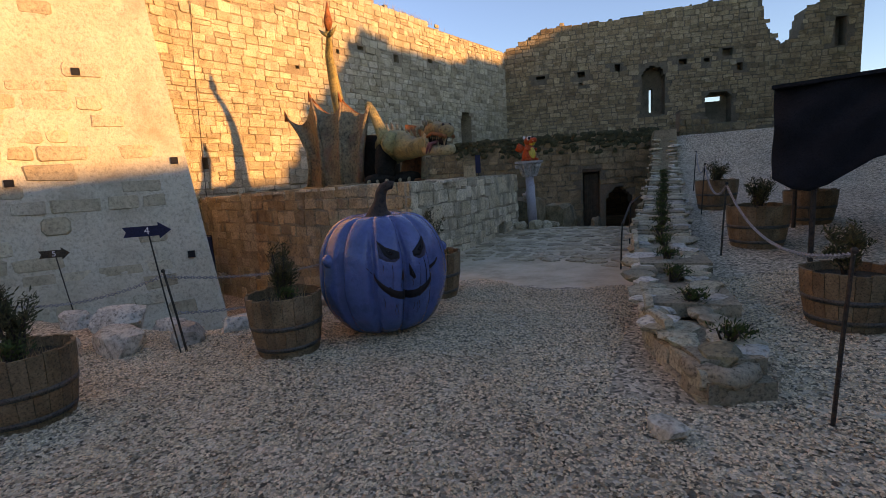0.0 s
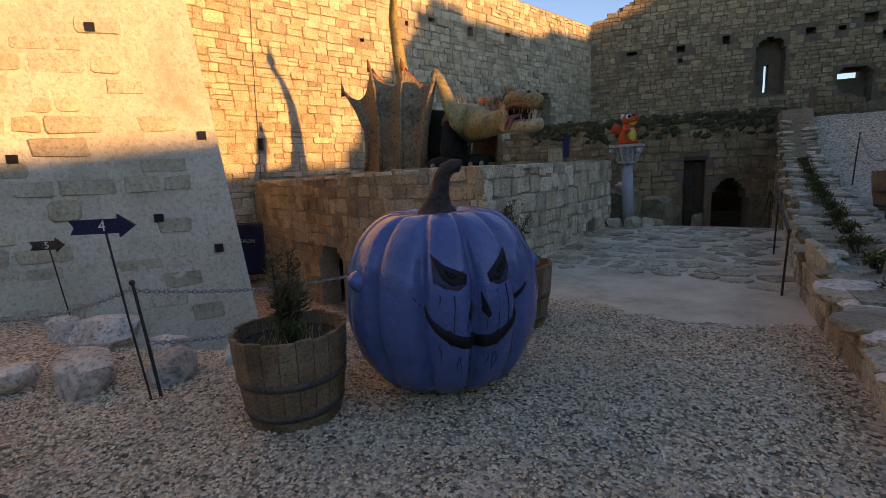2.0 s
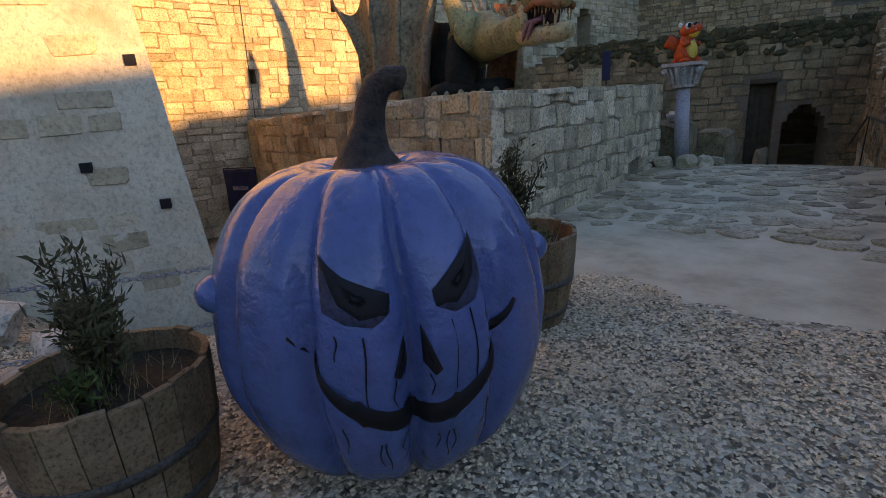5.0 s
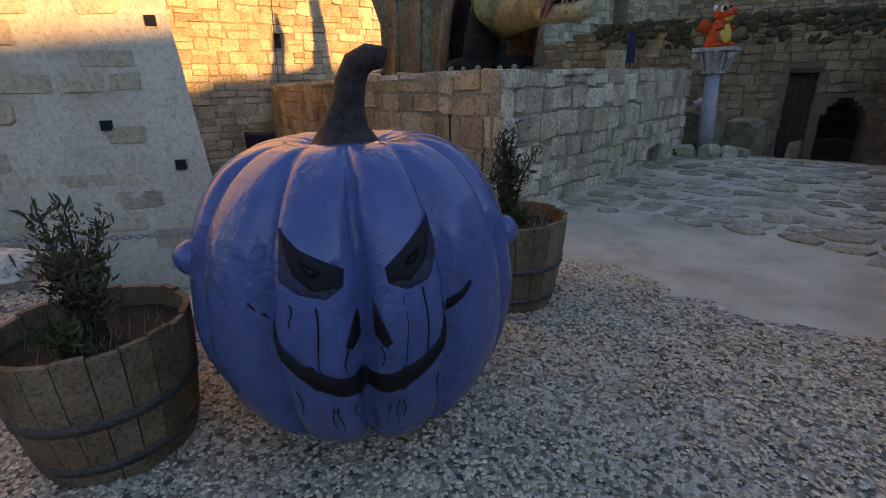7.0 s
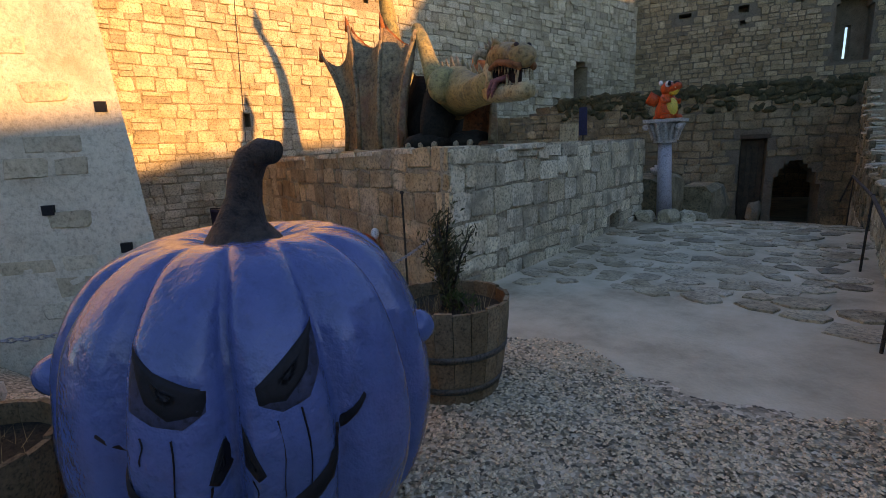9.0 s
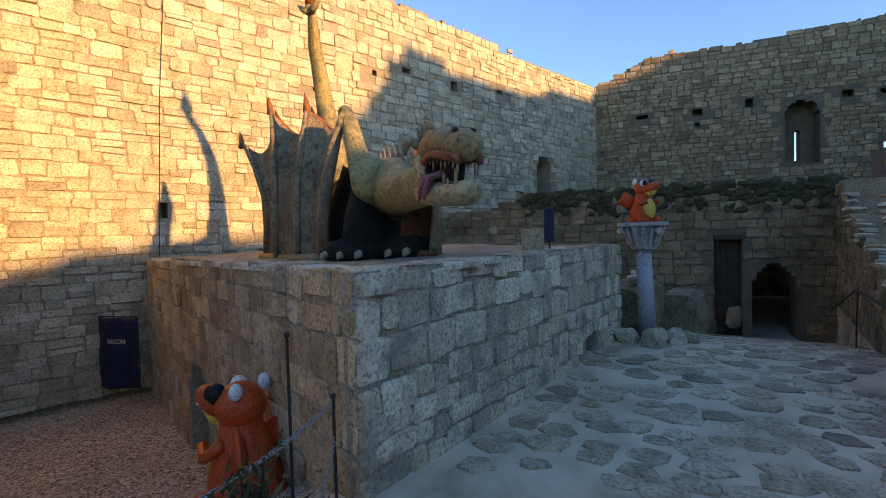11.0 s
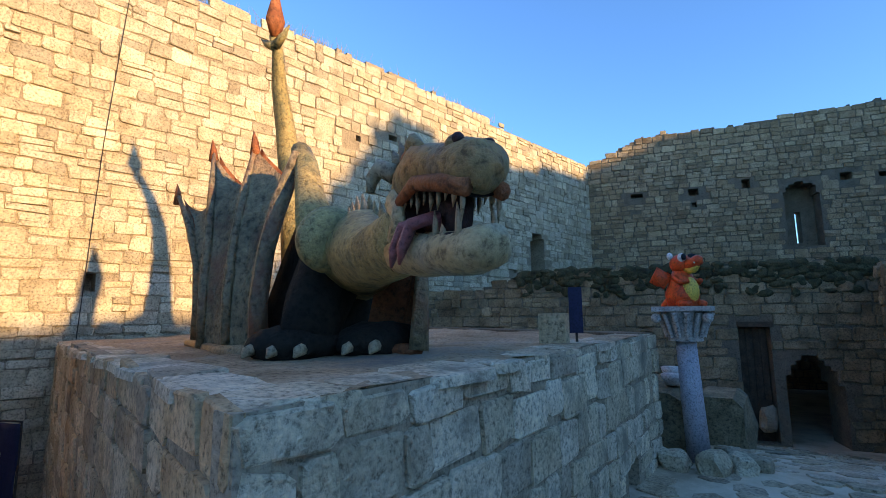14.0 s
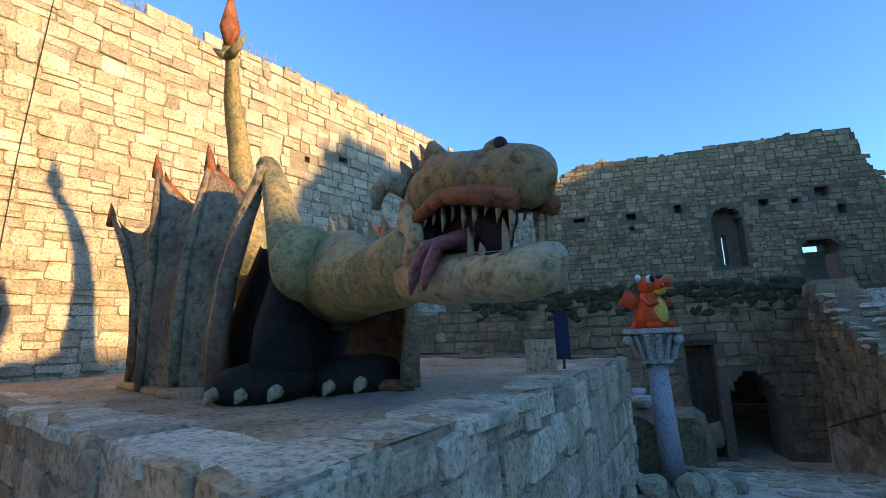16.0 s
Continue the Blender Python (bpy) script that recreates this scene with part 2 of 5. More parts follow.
class Shape:
    """Collects geometry for one mesh."""

    def __init__(self):
        self.v, self.f, self.i = [], [], []

    def add(self, verts, faces, mi=0):
        k = len(self.v)
        self.v += [tuple(p) for p in verts]
        self.f += [tuple(a + k for a in f) for f in faces]
        self.i += [mi] * len(faces)

    def loft(self, pts, radii, seg=12, mi=0, up=(0, 0, 1), rough=0.0, power=1.0):
        """A tube through pts; radii: a number or (side, up) at each point."""
        P = [Vector(p) for p in pts]
        V, F = [], []
        for k, p in enumerate(P):
            d = (P[min(k + 1, len(P) - 1)] - P[max(k - 1, 0)]).normalized()
            s = d.cross(Vector(up))
            s = s.normalized() if s.length > 1e-3 else Vector((1, 0, 0))
            u = s.cross(d).normalized()
            r = radii[k]
            ra, rb = r if isinstance(r, tuple) else (r, r)
            for j in range(seg):
                a = 2 * math.pi * j / seg
                ca, sa = math.cos(a), math.sin(a)
                ca, sa = math.copysign(abs(ca) ** power, ca), math.copysign(abs(sa) ** power, sa)
                q = p + s * (ra * ca) + u * (rb * sa)
                if rough:
                    q = q + noise.noise_vector(q * 5.0) * rough
                V.append(q)
        for k in range(len(P) - 1):
            for j in range(seg):
                a, b = k * seg + j, k * seg + (j + 1) % seg
                F.append((a, b, b + seg, a + seg))
        F.append(tuple(range(seg - 1, -1, -1)))
        F.append(tuple(range((len(P) - 1) * seg, len(P) * seg)))
        self.add(V, F, mi)

    def ball(self, c, r, mi=0, seg=12, rings=8, rough=0.0):
        rx, ry, rz = r if isinstance(r, tuple) else (r, r, r)
        V, F = [], []
        for i in range(rings + 1):
            b = -math.pi / 2 + math.pi * i / rings
            for j in range(seg):
                a = 2 * math.pi * j / seg
                q = Vector((c[0] + rx * math.cos(b) * math.cos(a), c[1] + ry * math.cos(b) * math.sin(a), c[2] + rz * math.sin(b)))
                if rough:
                    q = q + noise.noise_vector(q * 6.0) * rough
                V.append(q)
        for i in range(rings):
            for j in range(seg):
                a, b = i * seg + j, i * seg + (j + 1) % seg
                F.append((a, b, b + seg, a + seg))
        self.add(V, F, mi)

    def box(self, lo, hi, mi=0):
        (x0, y0, z0), (x1, y1, z1) = lo, hi
        V = [(x0, y0, z0), (x1, y0, z0), (x1, y1, z0), (x0, y1, z0), (x0, y0, z1), (x1, y0, z1), (x1, y1, z1), (x0, y1, z1)]
        self.add(V, [(3, 2, 1, 0), (4, 5, 6, 7), (0, 1, 5, 4), (1, 2, 6, 5), (2, 3, 7, 6), (3, 0, 4, 7)], mi)

    def make(self, name, mats, parent=None, label="", smooth=False):
        return mesh_ob(name, self.v, self.f, mats, parent, label, smooth, self.i)


def empty(name, at=(0, 0, 0), rz=0):
    ob = new(name)
    ob.matrix_basis = pose(*at, 0, 0, rz)
    return ob


def lerp(tab, x):
    if x <= tab[0][0]:
        return tab[0][1]
    for (a, p), (b, q) in zip(tab, tab[1:]):
        if x <= b:
            return p + (q - p) * (x - a) / (b - a)
    return tab[-1][1]


# ---- masonry ----
def stone_shape(w, h, d, rng, rings=2):
    """One dressed block in its own plane (x along, z up, -y outwards), about its centre."""
    g, c = 0.005, min(w, h) * rng.uniform(0.06, 0.2)
    x0, x1, z0, z1 = -w / 2 + g, w / 2 - g, -h / 2 + g, h / 2 - g
    q = min(w, h) * 0.085
    j = lambda: rng.uniform(-q, q)
    out = [(x0 + c, z0), (x1 - c, z0), (x1, z0 + c), (x1, z1 - c), (x1 - c, z1), (x0 + c, z1), (x0, z1 - c), (x0, z0 + c)]
    out = [(x + j(), z + j()) for x, z in out]
    V = [(x, 0.03, z) for x, z in out]
    levels = [(0.97, d * 0.75), (0.86, d)] if rings == 2 else [(0.88, d)]
    for s, dd in levels:
        V += [(x * s, -dd + rng.uniform(-0.25, 0.25) * d, z * s) for x, z in out]
    F = []
    for r in range(len(levels)):
        for k in range(8):
            a, b = r * 8 + k, r * 8 + (k + 1) % 8
            F.append((a, b, b + 8, a + 8))
    F.append(tuple(range(len(levels) * 8, len(levels) * 8 + 8)))
    return V, F


def masonry(name, p0, p1, base, top, thick, course, length, stone_mat, mortar_mat, label, openings=(), parts=0, part_mat=None, part_u=(0, 1e9), cell=0.2, depth=0.03, seed=1, rings=1, keep=1.0, trim=False):
    """A wall from p0 to p1 whose outer face looks to the right of that way. top, base: functions of the distance along.
    openings: (u0, u1, v0, v1, arch rise, depth or None for right through)."""
    rng = random.Random(seed)
    p0, p1 = Vector((*p0, 0)), Vector((*p1, 0))
    U = (p1 - p0).normalized()
    N = Vector((U.y, -U.x, 0))
    W = (p1 - p0).length

    def hole(u, v):
        for u0, u1, v0, v1, rise, dep in openings:
            if u0 < u < u1 and v0 < v:
                k = (u - (u0 + u1) / 2) / ((u1 - u0) / 2)
                if v < v1 + rise * math.sqrt(max(0, 1 - k * k)):
                    return thick if dep is None else dep
        return 0.0
    nu = max(1, round(W / cell))
    du = W / nu
    vmin = min(base(k * du) for k in range(nu + 1))
    vmax = max(top(k * du) for k in range(nu + 1))
    nv = max(1, math.ceil((vmax - vmin) / cell))
    D = {}
    for i in range(nu):
        for k in range(nv):
            u, v = (i + 0.5) * du, vmin + (k + 0.5) * cell
            if v <= top(u) + 0.5 * cell - cell * 0.5:
                D[i, k] = hole(u, v)
    V, F, seen = [], [], {}

    def vert(i, k, dep):
        key = (i, k, round(dep, 3))
        if key not in seen:
            seen[key] = len(V)
            q = p0 + U * (i * du) - N * dep
            V.append((q.x, q.y, vmin + k * cell))
        return seen[key]

    def strip(a, b, d0, d1):
        F.append((vert(*a, d0), vert(*b, d0), vert(*b, d1), vert(*a, d1)))
    for (i, k), d in D.items():
        if d < thick:
            F.append((vert(i, k, d), vert(i + 1, k, d), vert(i + 1, k + 1, d), vert(i, k + 1, d)))
            F.append((vert(i, k, thick), vert(i, k + 1, thick), vert(i + 1, k + 1, thick), vert(i + 1, k, thick)))
        for (a, b), e in ((((i + 1, k), (i + 1, k + 1)), D.get((i + 1, k), thick)), (((i, k + 1), (i, k)), D.get((i - 1, k), thick)), (((i + 1, k + 1), (i, k + 1)), D.get((i, k + 1), thick)), (((i, k), (i + 1, k)), D.get((i, k - 1), thick))):
            if e > d:
                strip(a, b, d, e)
    wall = tagged(mesh_ob(name, V, F, mortar_mat), label, "wall", kind="structure")
    S, made, v = Shape(), 0, vmin
    ang = math.atan2(U.y, U.x)
    shared = []
    if parts:
        for k in range(14):
            vv, ff = stone_shape(length * (0.65 + 0.07 * k), course * (0.86 + 0.12 * (k % 3)), depth, rng, 2)
            me = bpy.data.meshes.new("stone_block")
            me.from_pydata(vv, [], ff)
            me.materials.append(part_mat or stone_mat)
            shared.append((length * (0.65 + 0.07 * k), me))
    while v < vmax:
        h = full = course * rng.uniform(0.62, 1.4)
        u = -rng.uniform(0, length)
        while u < W:
            w = length * rng.uniform(0.55, 1.6)
            a, b = max(u, 0), min(u + w, W)
            u += w
            mu, h = (a + b) / 2, full
            if trim:
                h = min(h, top(mu) - v)
            if h < 0.07:
                continue
            mv = v + h / 2
            if b - a < 0.1 or mv > top(mu) + 0.04 or mv < base(mu) - 0.1 or rng.random() > keep:
                continue
            if any(hole(x, y) for x in (a + 0.02, mu, b - 0.02) for y in (v + 0.02, mv, v + h - 0.02)):
                continue
            d = depth * rng.uniform(0.5, 1.5)
            c = p0 + U * mu
            if made < parts and part_u[0] < mu < part_u[1]:
                me = min(shared, key=lambda s: abs(s[0] - (b - a)) + rng.uniform(0, 0.06))
                ob = new("stone_block", me[1])
                ob.parent = wall
                ob.matrix_basis = Matrix.Translation((c.x - N.x * rng.uniform(-0.012, 0.015), c.y - N.y * rng.uniform(-0.012, 0.015), mv + rng.uniform(-0.025, 0.025))) @ Matrix.Rotation(ang, 4, "Z") @ Matrix.Rotation(rng.uniform(-0.06, 0.06), 4, "Y") @ Matrix.Diagonal(((b - a) / me[0], 1, rng.uniform(0.86, 1.08) * h / course / (0.86 + 0.12 * (shared.index(me) % 3)), 1))
                made += 1
                continue
            pieces = [(0.0, h)]
            if h > course * 0.95 and rng.random() < 0.3:
                sp = rng.uniform(0.38, 0.62) * h
                pieces = [(sp / 2 - h / 2, sp), ((sp - h) / 2 + h / 2, h - sp)]
            for off, hh in pieces:
              vv, ff = stone_shape(b - a, hh + rng.uniform(-0.015, 0.02), d * rng.uniform(0.6, 1.3), rng, rings)
              tilt = rng.uniform(-0.05, 0.05)
              mv = v + h / 2 + off + rng.uniform(-0.015, 0.015)
              S.add([(c.x + U.x * (x - tilt * z) - N.x * y, c.y + U.y * (x - tilt * z) - N.y * y, mv + z + tilt * x) for x, y, z in vv], ff)
        v += full
    if S.v:
        tagged(S.make("stones", stone_mat, wall, smooth=False), kind="stuff")
    return wall


ROCKS = []


def rock_mesh(k):
    while len(ROCKS) <= k:
        bm = bmesh.new()
        bmesh.ops.create_icosphere(bm, subdivisions=2, radius=1)
        o = Vector((len(ROCKS) * 7.3, 1.7, 0))
        for p in bm.verts:
            p.co *= 1 + 0.55 * noise.noise(p.co * 1.1 + o) + 0.12 * noise.noise(p.co * 3.1 + o)
            p.co = Vector([math.copysign(abs(c) ** 0.75, c) for c in p.co])
        me = bpy.data.meshes.new("rock")
        bm.to_mesh(me)
        bm.free()
        me.materials.append(m_rock)
        ROCKS.append(me)
    return ROCKS[k]


def rock(name, at, size, rz=0, k=0, label="", group="", parent=None, mat=None, tilt=0):
    me = rock_mesh(k)
    if mat:
        me = me.copy()
        me.materials[0] = mat
    ob = new(name, me)
    if parent is not None:
        ob.parent = parent
    ob.matrix_basis = pose(*at, tilt, 0, rz) @ Matrix.Diagonal((*size, 1))
    if label:
        tagged(ob, label, "rock", group)
    return ob


# ---- ground ----
LOW_TOP = [(4.5, 0.2), (5, 0.28), (7, 0.47), (10, 0.68), (14, 1.0), (17, 1.4), (19, 2.0), (20.5, 2.8), (24, 3.0)]
LOW_X = [(4.5, 3.45), (5.0, 3.26), (5.7, 2.98), (7.0, 2.74), (9.0, 2.62), (14, 2.55), (20.5, 2.45), (40, 2.4)]


def court_z(x, y):
    z = lerp([(-50, 0.0), (8, 0.0), (14, 0.10), (16, -0.15), (21, -1.2), (60, -1.2)], y)
    if x < -1.2:                       # the dip between the building and the platform
        k = min(1, (-1.2 - x) / 3.6) * min(1, max(0, (y - 4.6) / 1.6))
        z -= 1.35 * k
    return z


def ground_z(x, y):
    if x > lerp(LOW_X, y) + 0.3:
        t = max(0.0, lerp(LOW_TOP, y) - 0.25) if y > 4.6 else 0.0
        return min(t, 2.55)
    return court_z(x, y)


def make_ground():
    xs = [-400, -120, -40, -18] + [-14 + 0.25 * k for k in range(121)] + [20, 45, 130, 400]
    ys = [-400, -120, -40, -16] + [-8 + 0.25 * k for k in range(177)] + [42, 60, 140, 400]
    V = []
    for y in ys:
        for x in xs:
            V.append((x, y, ground_z(x, y) + 0.02 * noise.noise((x * 1.3, y * 1.3, 0)) + 0.012 * noise.noise((x * 4, y * 4, 3))))
    n = len(xs)
    F = [(j * n + i, j * n + i + 1, (j + 1) * n + i + 1, (j + 1) * n + i) for j in range(len(ys) - 1) for i in range(n - 1)]
    return tagged(mesh_ob("ground", V, F, m_ground, smooth=True), "pinkish grey gravel court with a pale cement strip", "ground", kind="structure")


ground = make_ground()


# ---- walls ----
const = lambda c: (lambda u: c)
rag = lambda tab, amp, s: (lambda u: lerp(tab, u) + amp * noise.noise((u * 1.7, s, 0)) + 0.5 * amp * noise.noise((u * 5, s, 2)))

# long curtain wall on the west side
LW0, LW1 = (-11.07, 2.5), (-5.80, 29.4)
west = masonry("wall_west", LW0, LW1, const(-1.2), rag([(0, 8.3), (9, 8.5), (13, 8.75), (16, 8.85), (20, 8.62), (27.4, 8.45)], 0.14, 1.0), 1.2, 0.23, 0.37, m_stone, m_mortar,
               "tall sunlit sandstone curtain wall with a ragged top",
               openings=[(22.35, 23.25, 3.35, 4.55, 0.35, 0.7), (15.35, 15.75, 6.72, 7.0, 0, 0.5), (17.4, 17.8, 6.65, 6.95, 0, 0.5), (19.9, 20.2, 6.9, 7.15, 0, 0.5), (8.6, 8.8, 2.3, 2.65, 0, 0.4), (12.3, 12.5, 5.6, 5.8, 0, 0.4), (14.2, 14.35, 6.4, 6.6, 0, 0.3), (21.1, 21.3, 3.2, 3.5, 0, 0.4)],
               cell=0.16, depth=0.032, seed=3, rings=2, parts=280, part_mat=m_stone_ob, part_u=(8.6, 17))
# ruined north wall
north = masonry("wall_north", (-5.86, 29.1), (11.5, 32.95), const(-1.2), rag([(0, 8.5), (0.6, 8.75), (2.4, 9.55), (7, 9.55), (11.5, 9.85), (13.2, 9.8), (13.5, 8.3), (14.2, 7.3), (15.0, 7.5), (15.3, 8.9), (17.8, 9.6)], 0.12, 4.0), 1.3, 0.23, 0.38, m_stone_north, m_mortar_dark,
                "ruined sandstone wall with beam holes and arched window",
                openings=[(1.75, 2.25, 6.75, 7.05, 0, 0.6), (4.05, 4.5, 6.65, 7.0, 0, 0.6), (4.15, 4.35, 6.2, 6.45, 0, 0.3), (6.05, 6.4, 6.85, 7.15, 0, 0.6), (7.95, 8.17, 4.45, 5.85, 0, None), (7.52, 8.65, 4.35, 6.35, 0.52, 0.75), (9.4, 9.75, 6.75, 7.1, 0, 0.6), (10.6, 10.9, 6.75, 7.05, 0, 0.6), (11.5, 11.95, 7.0, 7.4, 0, 0.5), (12.2, 12.5, 6.2, 6.6, 0, 0.5), (10.85, 11.75, 4.75, 5.05, 0.1, None), (10.72, 11.95, 3.55, 4.95, 0.3, 0.8), (1.9, 2.05, 5.9, 6.1, 0, 0.3), (16.6, 17.1, 6.9, 8.3, 0, 0.7)],
                cell=0.1, depth=0.03, seed=5)
# lower wall with the arched passage, carrying the upper terrace
NW0, NW1 = (-7.65, 18.85), (2.7, 21.7)
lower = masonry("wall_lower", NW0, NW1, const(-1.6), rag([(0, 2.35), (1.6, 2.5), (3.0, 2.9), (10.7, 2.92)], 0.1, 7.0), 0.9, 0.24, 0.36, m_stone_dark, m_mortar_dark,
                "dark brown retaining wall with a pointed arched passage",
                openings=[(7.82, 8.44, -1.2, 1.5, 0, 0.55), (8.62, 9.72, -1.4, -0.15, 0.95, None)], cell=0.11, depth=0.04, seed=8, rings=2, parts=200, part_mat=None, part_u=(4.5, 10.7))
# retaining wall that follows the ramp on the east side of the court
for nm, (a, b) in {"wall_ramp_1": ((2.45, 20.9), (2.55, 14.0)), "wall_ramp_2": ((2.55, 14.0), (2.62, 9.0)), "wall_ramp_3": ((2.62, 9.0), (2.98, 5.7)), "wall_ramp_4": ((2.98, 5.7), (3.4, 4.68))}.items():
    (x0, y0), (x1, y1) = a, b
    L = math.hypot(x1 - x0, y1 - y0)
    tp = lambda u, y0=y0, y1=y1, L=L: lerp(LOW_TOP, y0 + (y1 - y0) * u / L) - 0.04
    bs = lambda u, x0=x0, y0=y0, y1=y1, L=L: court_z(1.0, y0 + (y1 - y0) * u / L) - 0.1
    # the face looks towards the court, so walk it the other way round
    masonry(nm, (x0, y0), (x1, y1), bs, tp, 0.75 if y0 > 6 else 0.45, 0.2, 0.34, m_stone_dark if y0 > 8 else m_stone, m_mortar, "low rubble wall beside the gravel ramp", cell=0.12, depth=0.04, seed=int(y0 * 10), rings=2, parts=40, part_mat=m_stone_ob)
masonry("wall_upper", (3.3, 21.4), (12.4, 23.2), const(0.5), rag([(0, 3.5), (1.5, 2.9), (3, 2.7), (5, 3.3), (9.3, 3.6)], 0.15, 11.0), 0.7, 0.24, 0.36, m_stone_dark, m_mortar_dark, "dark rubble wall at the head of the ramp", cell=0.15, depth=0.04, seed=61)
# upper terrace behind the lower wall
S = Shape()
S.add([(-7.5, 19.5, 2.3), (2.9, 22.3, 2.72), (3.3, 21.2, 2.72), (9.5, 31.6, 2.8), (-6.0, 28.5, 2.8)], [(0, 1, 3, 4), (1, 2, 3)])
tagged(S.make("ground_terrace", m_moss), "mossy earth terrace above the lower wall", "ground", kind="structure")
# moss capping on the lower wall
S = Shape()
rng = random.Random(4)
for k in range(330):
    u = rng.uniform(2.6, 10.6)
    x, y = NW0[0] + (NW1[0] - NW0[0]) * u / 10.74, NW0[1] + (NW1[1] - NW0[1]) * u / 10.74
    dz = abs(rng.gauss(0, 0.28))
    S.ball((x + 0.015 * rng.random(), y - 0.02, 2.95 - min(dz, 0.75)), (rng.uniform(0.07, 0.2), rng.uniform(0.05, 0.09), rng.uniform(0.05, 0.13)), 0, 7, 5, 0.05)
tagged(S.make("moss", m_moss, smooth=True), "dark dry moss and creepers on the wall top", "moss", kind="stuff")

# near building on the west side: a leaning rendered face
BX0, BX1 = Vector((-7.85, 1.2, 0)), Vector((-4.05, 6.75, 0))


def building():
    S = Shape()
    U = (BX1 - BX0).normalized()
    N = Vector((U.y, -U.x, 0))
    L = (BX1 - BX0).length
    nu, nv = 60, 60
    V = []
    for k in range(nv + 1):
        z = -1.3 + 10.6 * k / nv
        for i in range(nu + 1):
            u = -6 + (L + 6) * i / nu
            lean = 0.10 * (z - 0.6)
            q = BX0 + U * (u - 0.105 * (z - 0.6) * (i / nu) ** 8) - N * lean
            q = q + N * (0.035 * noise.noise(Vector((u * 1.2, z * 1.4, 0))) + 0.02 * noise.noise(Vector((u * 3.7, z * 3.7, 5))))
            V.append((q.x, q.y, z))
    n = nu + 1
    F = [(k * n + i, k * n + i + 1, (k + 1) * n + i + 1, (k + 1) * n + i) for k in range(nv) for i in range(nu)]
    S.add(V, F)
    # return side, back and roof
    a, b = V[nu], V[nv * n + nu]
    c, d = V[0], V[nv * n]
    off = Vector((-5.5, 0.6, 0))
    S.add([Vector(V[k * n + nu]) for k in range(nv + 1)] + [Vector(V[k * n + nu]) + off for k in range(nv + 1)], [(k, nv + 1 + k, nv + 2 + k, k + 1) for k in range(nv)])
    S.add([b, Vector(b) + off, Vector(d) + off, d], [(0, 1, 2, 3)])
    S.add([c, d, Vector(d) + off, Vector(c) + off], [(0, 1, 2, 3)])
    ob = tagged(S.make("wall_building", m_plaster, smooth=False), "leaning cream rendered stone building wall", "wall", kind="structure")
    rng = random.Random(12)
    rows, z = [], -0.4
    while z < 7.0:
        h, u = rng.uniform(0.2, 0.34), -2.0 - rng.random()
        while u < L - 0.3:
            w = rng.uniform(0.28, 0.72)
            if rng.random() < 0.5 - 0.03 * z and u + w < L - 0.12 * z - 0.05:
                rows.append((u + w / 2, z + h / 2, w * 0.96, h * rng.uniform(0.8, 0.97)))
            u += w
        z += h
    for u, z, w, h in rows:
        vv, ff = stone_shape(w, h, 0.005, rng, 1)
        me = bpy.data.meshes.new("stone_block")
        me.from_pydata([(x, y - 0.014, zz) for x, y, zz in vv], [], ff)
        me.materials.append(m_plaster_stone)
        st = new("stone_block", me)
        st.parent = ob
        q = BX0 + U * u - N * (0.10 * (z - 0.6))
        st.matrix_basis = Matrix.Translation((q.x, q.y, z)) @ Matrix.Rotation(math.atan2(U.y, U.x), 4, "Z") @ Matrix.Rotation(radians(-5.7), 4, "X")
    # beam holes as shallow black boxes: the dark of their depth is colour only
    for u, z in ((L - 0.35, 2.2), (L - 0.3, 0.62), (L - 2.5, 1.95), (L - 1.5, 3.6), (L - 2.7, 3.65), (L - 1.0, 1.1)):
        S2 = Shape()
        q = BX0 + U * u - N * (0.10 * (z - 0.6)) + N * 0.03
        S2.box((-0.055, -0.012, -0.055), (0.055, 0.05, 0.055))
        h = S2.make("black_hole_box", m_facepaint, ob)
        h.matrix_basis = Matrix.Translation((q.x, q.y, z)) @ Matrix.Rotation(math.atan2(U.y, U.x), 4, "Z")
    return ob


building()

# enclosing walls out of view that shade the court
east = masonry("wall_east", (13.0, 34.0), (13.0, -14.0), const(-1), lambda u: lerp([(0, 11.6), (6.5, 11.5), (7.5, 10.6), (9.5, 10.7), (13.5, 10.2), (16.8, 10.4), (18.8, 10.9), (20.0, 9.2), (21.8, 7.4), (22.8, 5.2), (25.5, 5.1), (30.5, 4.75), (48, 4.7)], u) + 0.1 * noise.noise((u * 2.1, 9, 0)), 1.0, 0.5, 0.9, m_stone, m_mortar, "plain ruined stone wall closing the east side", cell=0.2, seed=21)
masonry("wall_south", (13.0, -9.0), (-16.0, -9.0), const(-1), const(5.0), 1.0, 0.5, 0.9, m_stone, m_mortar, "plain stone wall closing the south side", cell=0.5, seed=22)

# ---- platform of the dragon ----
PA, PF, PL = (-0.98, 8.47), (-0.78, 14.1), (-9.35, 10.68)
PZ = 1.58
front = masonry("platform_front", PL, PA, const(-1.34), lambda u: PZ - 0.12 * (1 - min(1, u / 7.0)) + 0.03 * noise.noise((u * 2, 3, 3)), 0.12, 0.27, 0.36, m_stone, m_mortar_pale, "reddish stained sandstone platform front with a low cave arch", openings=[(3.6, 4.6, -1.3, -0.45, 0.55, 0.45), (7.0, 7.1, 0.95, 1.1, 0, 0.2), (5.0, 5.1, 0.9, 1.02, 0, 0.2)], cell=0.1, depth=0.022, trim=True, seed=31, rings=2, parts=220, part_mat=m_stone_red, part_u=(3.0, 9))
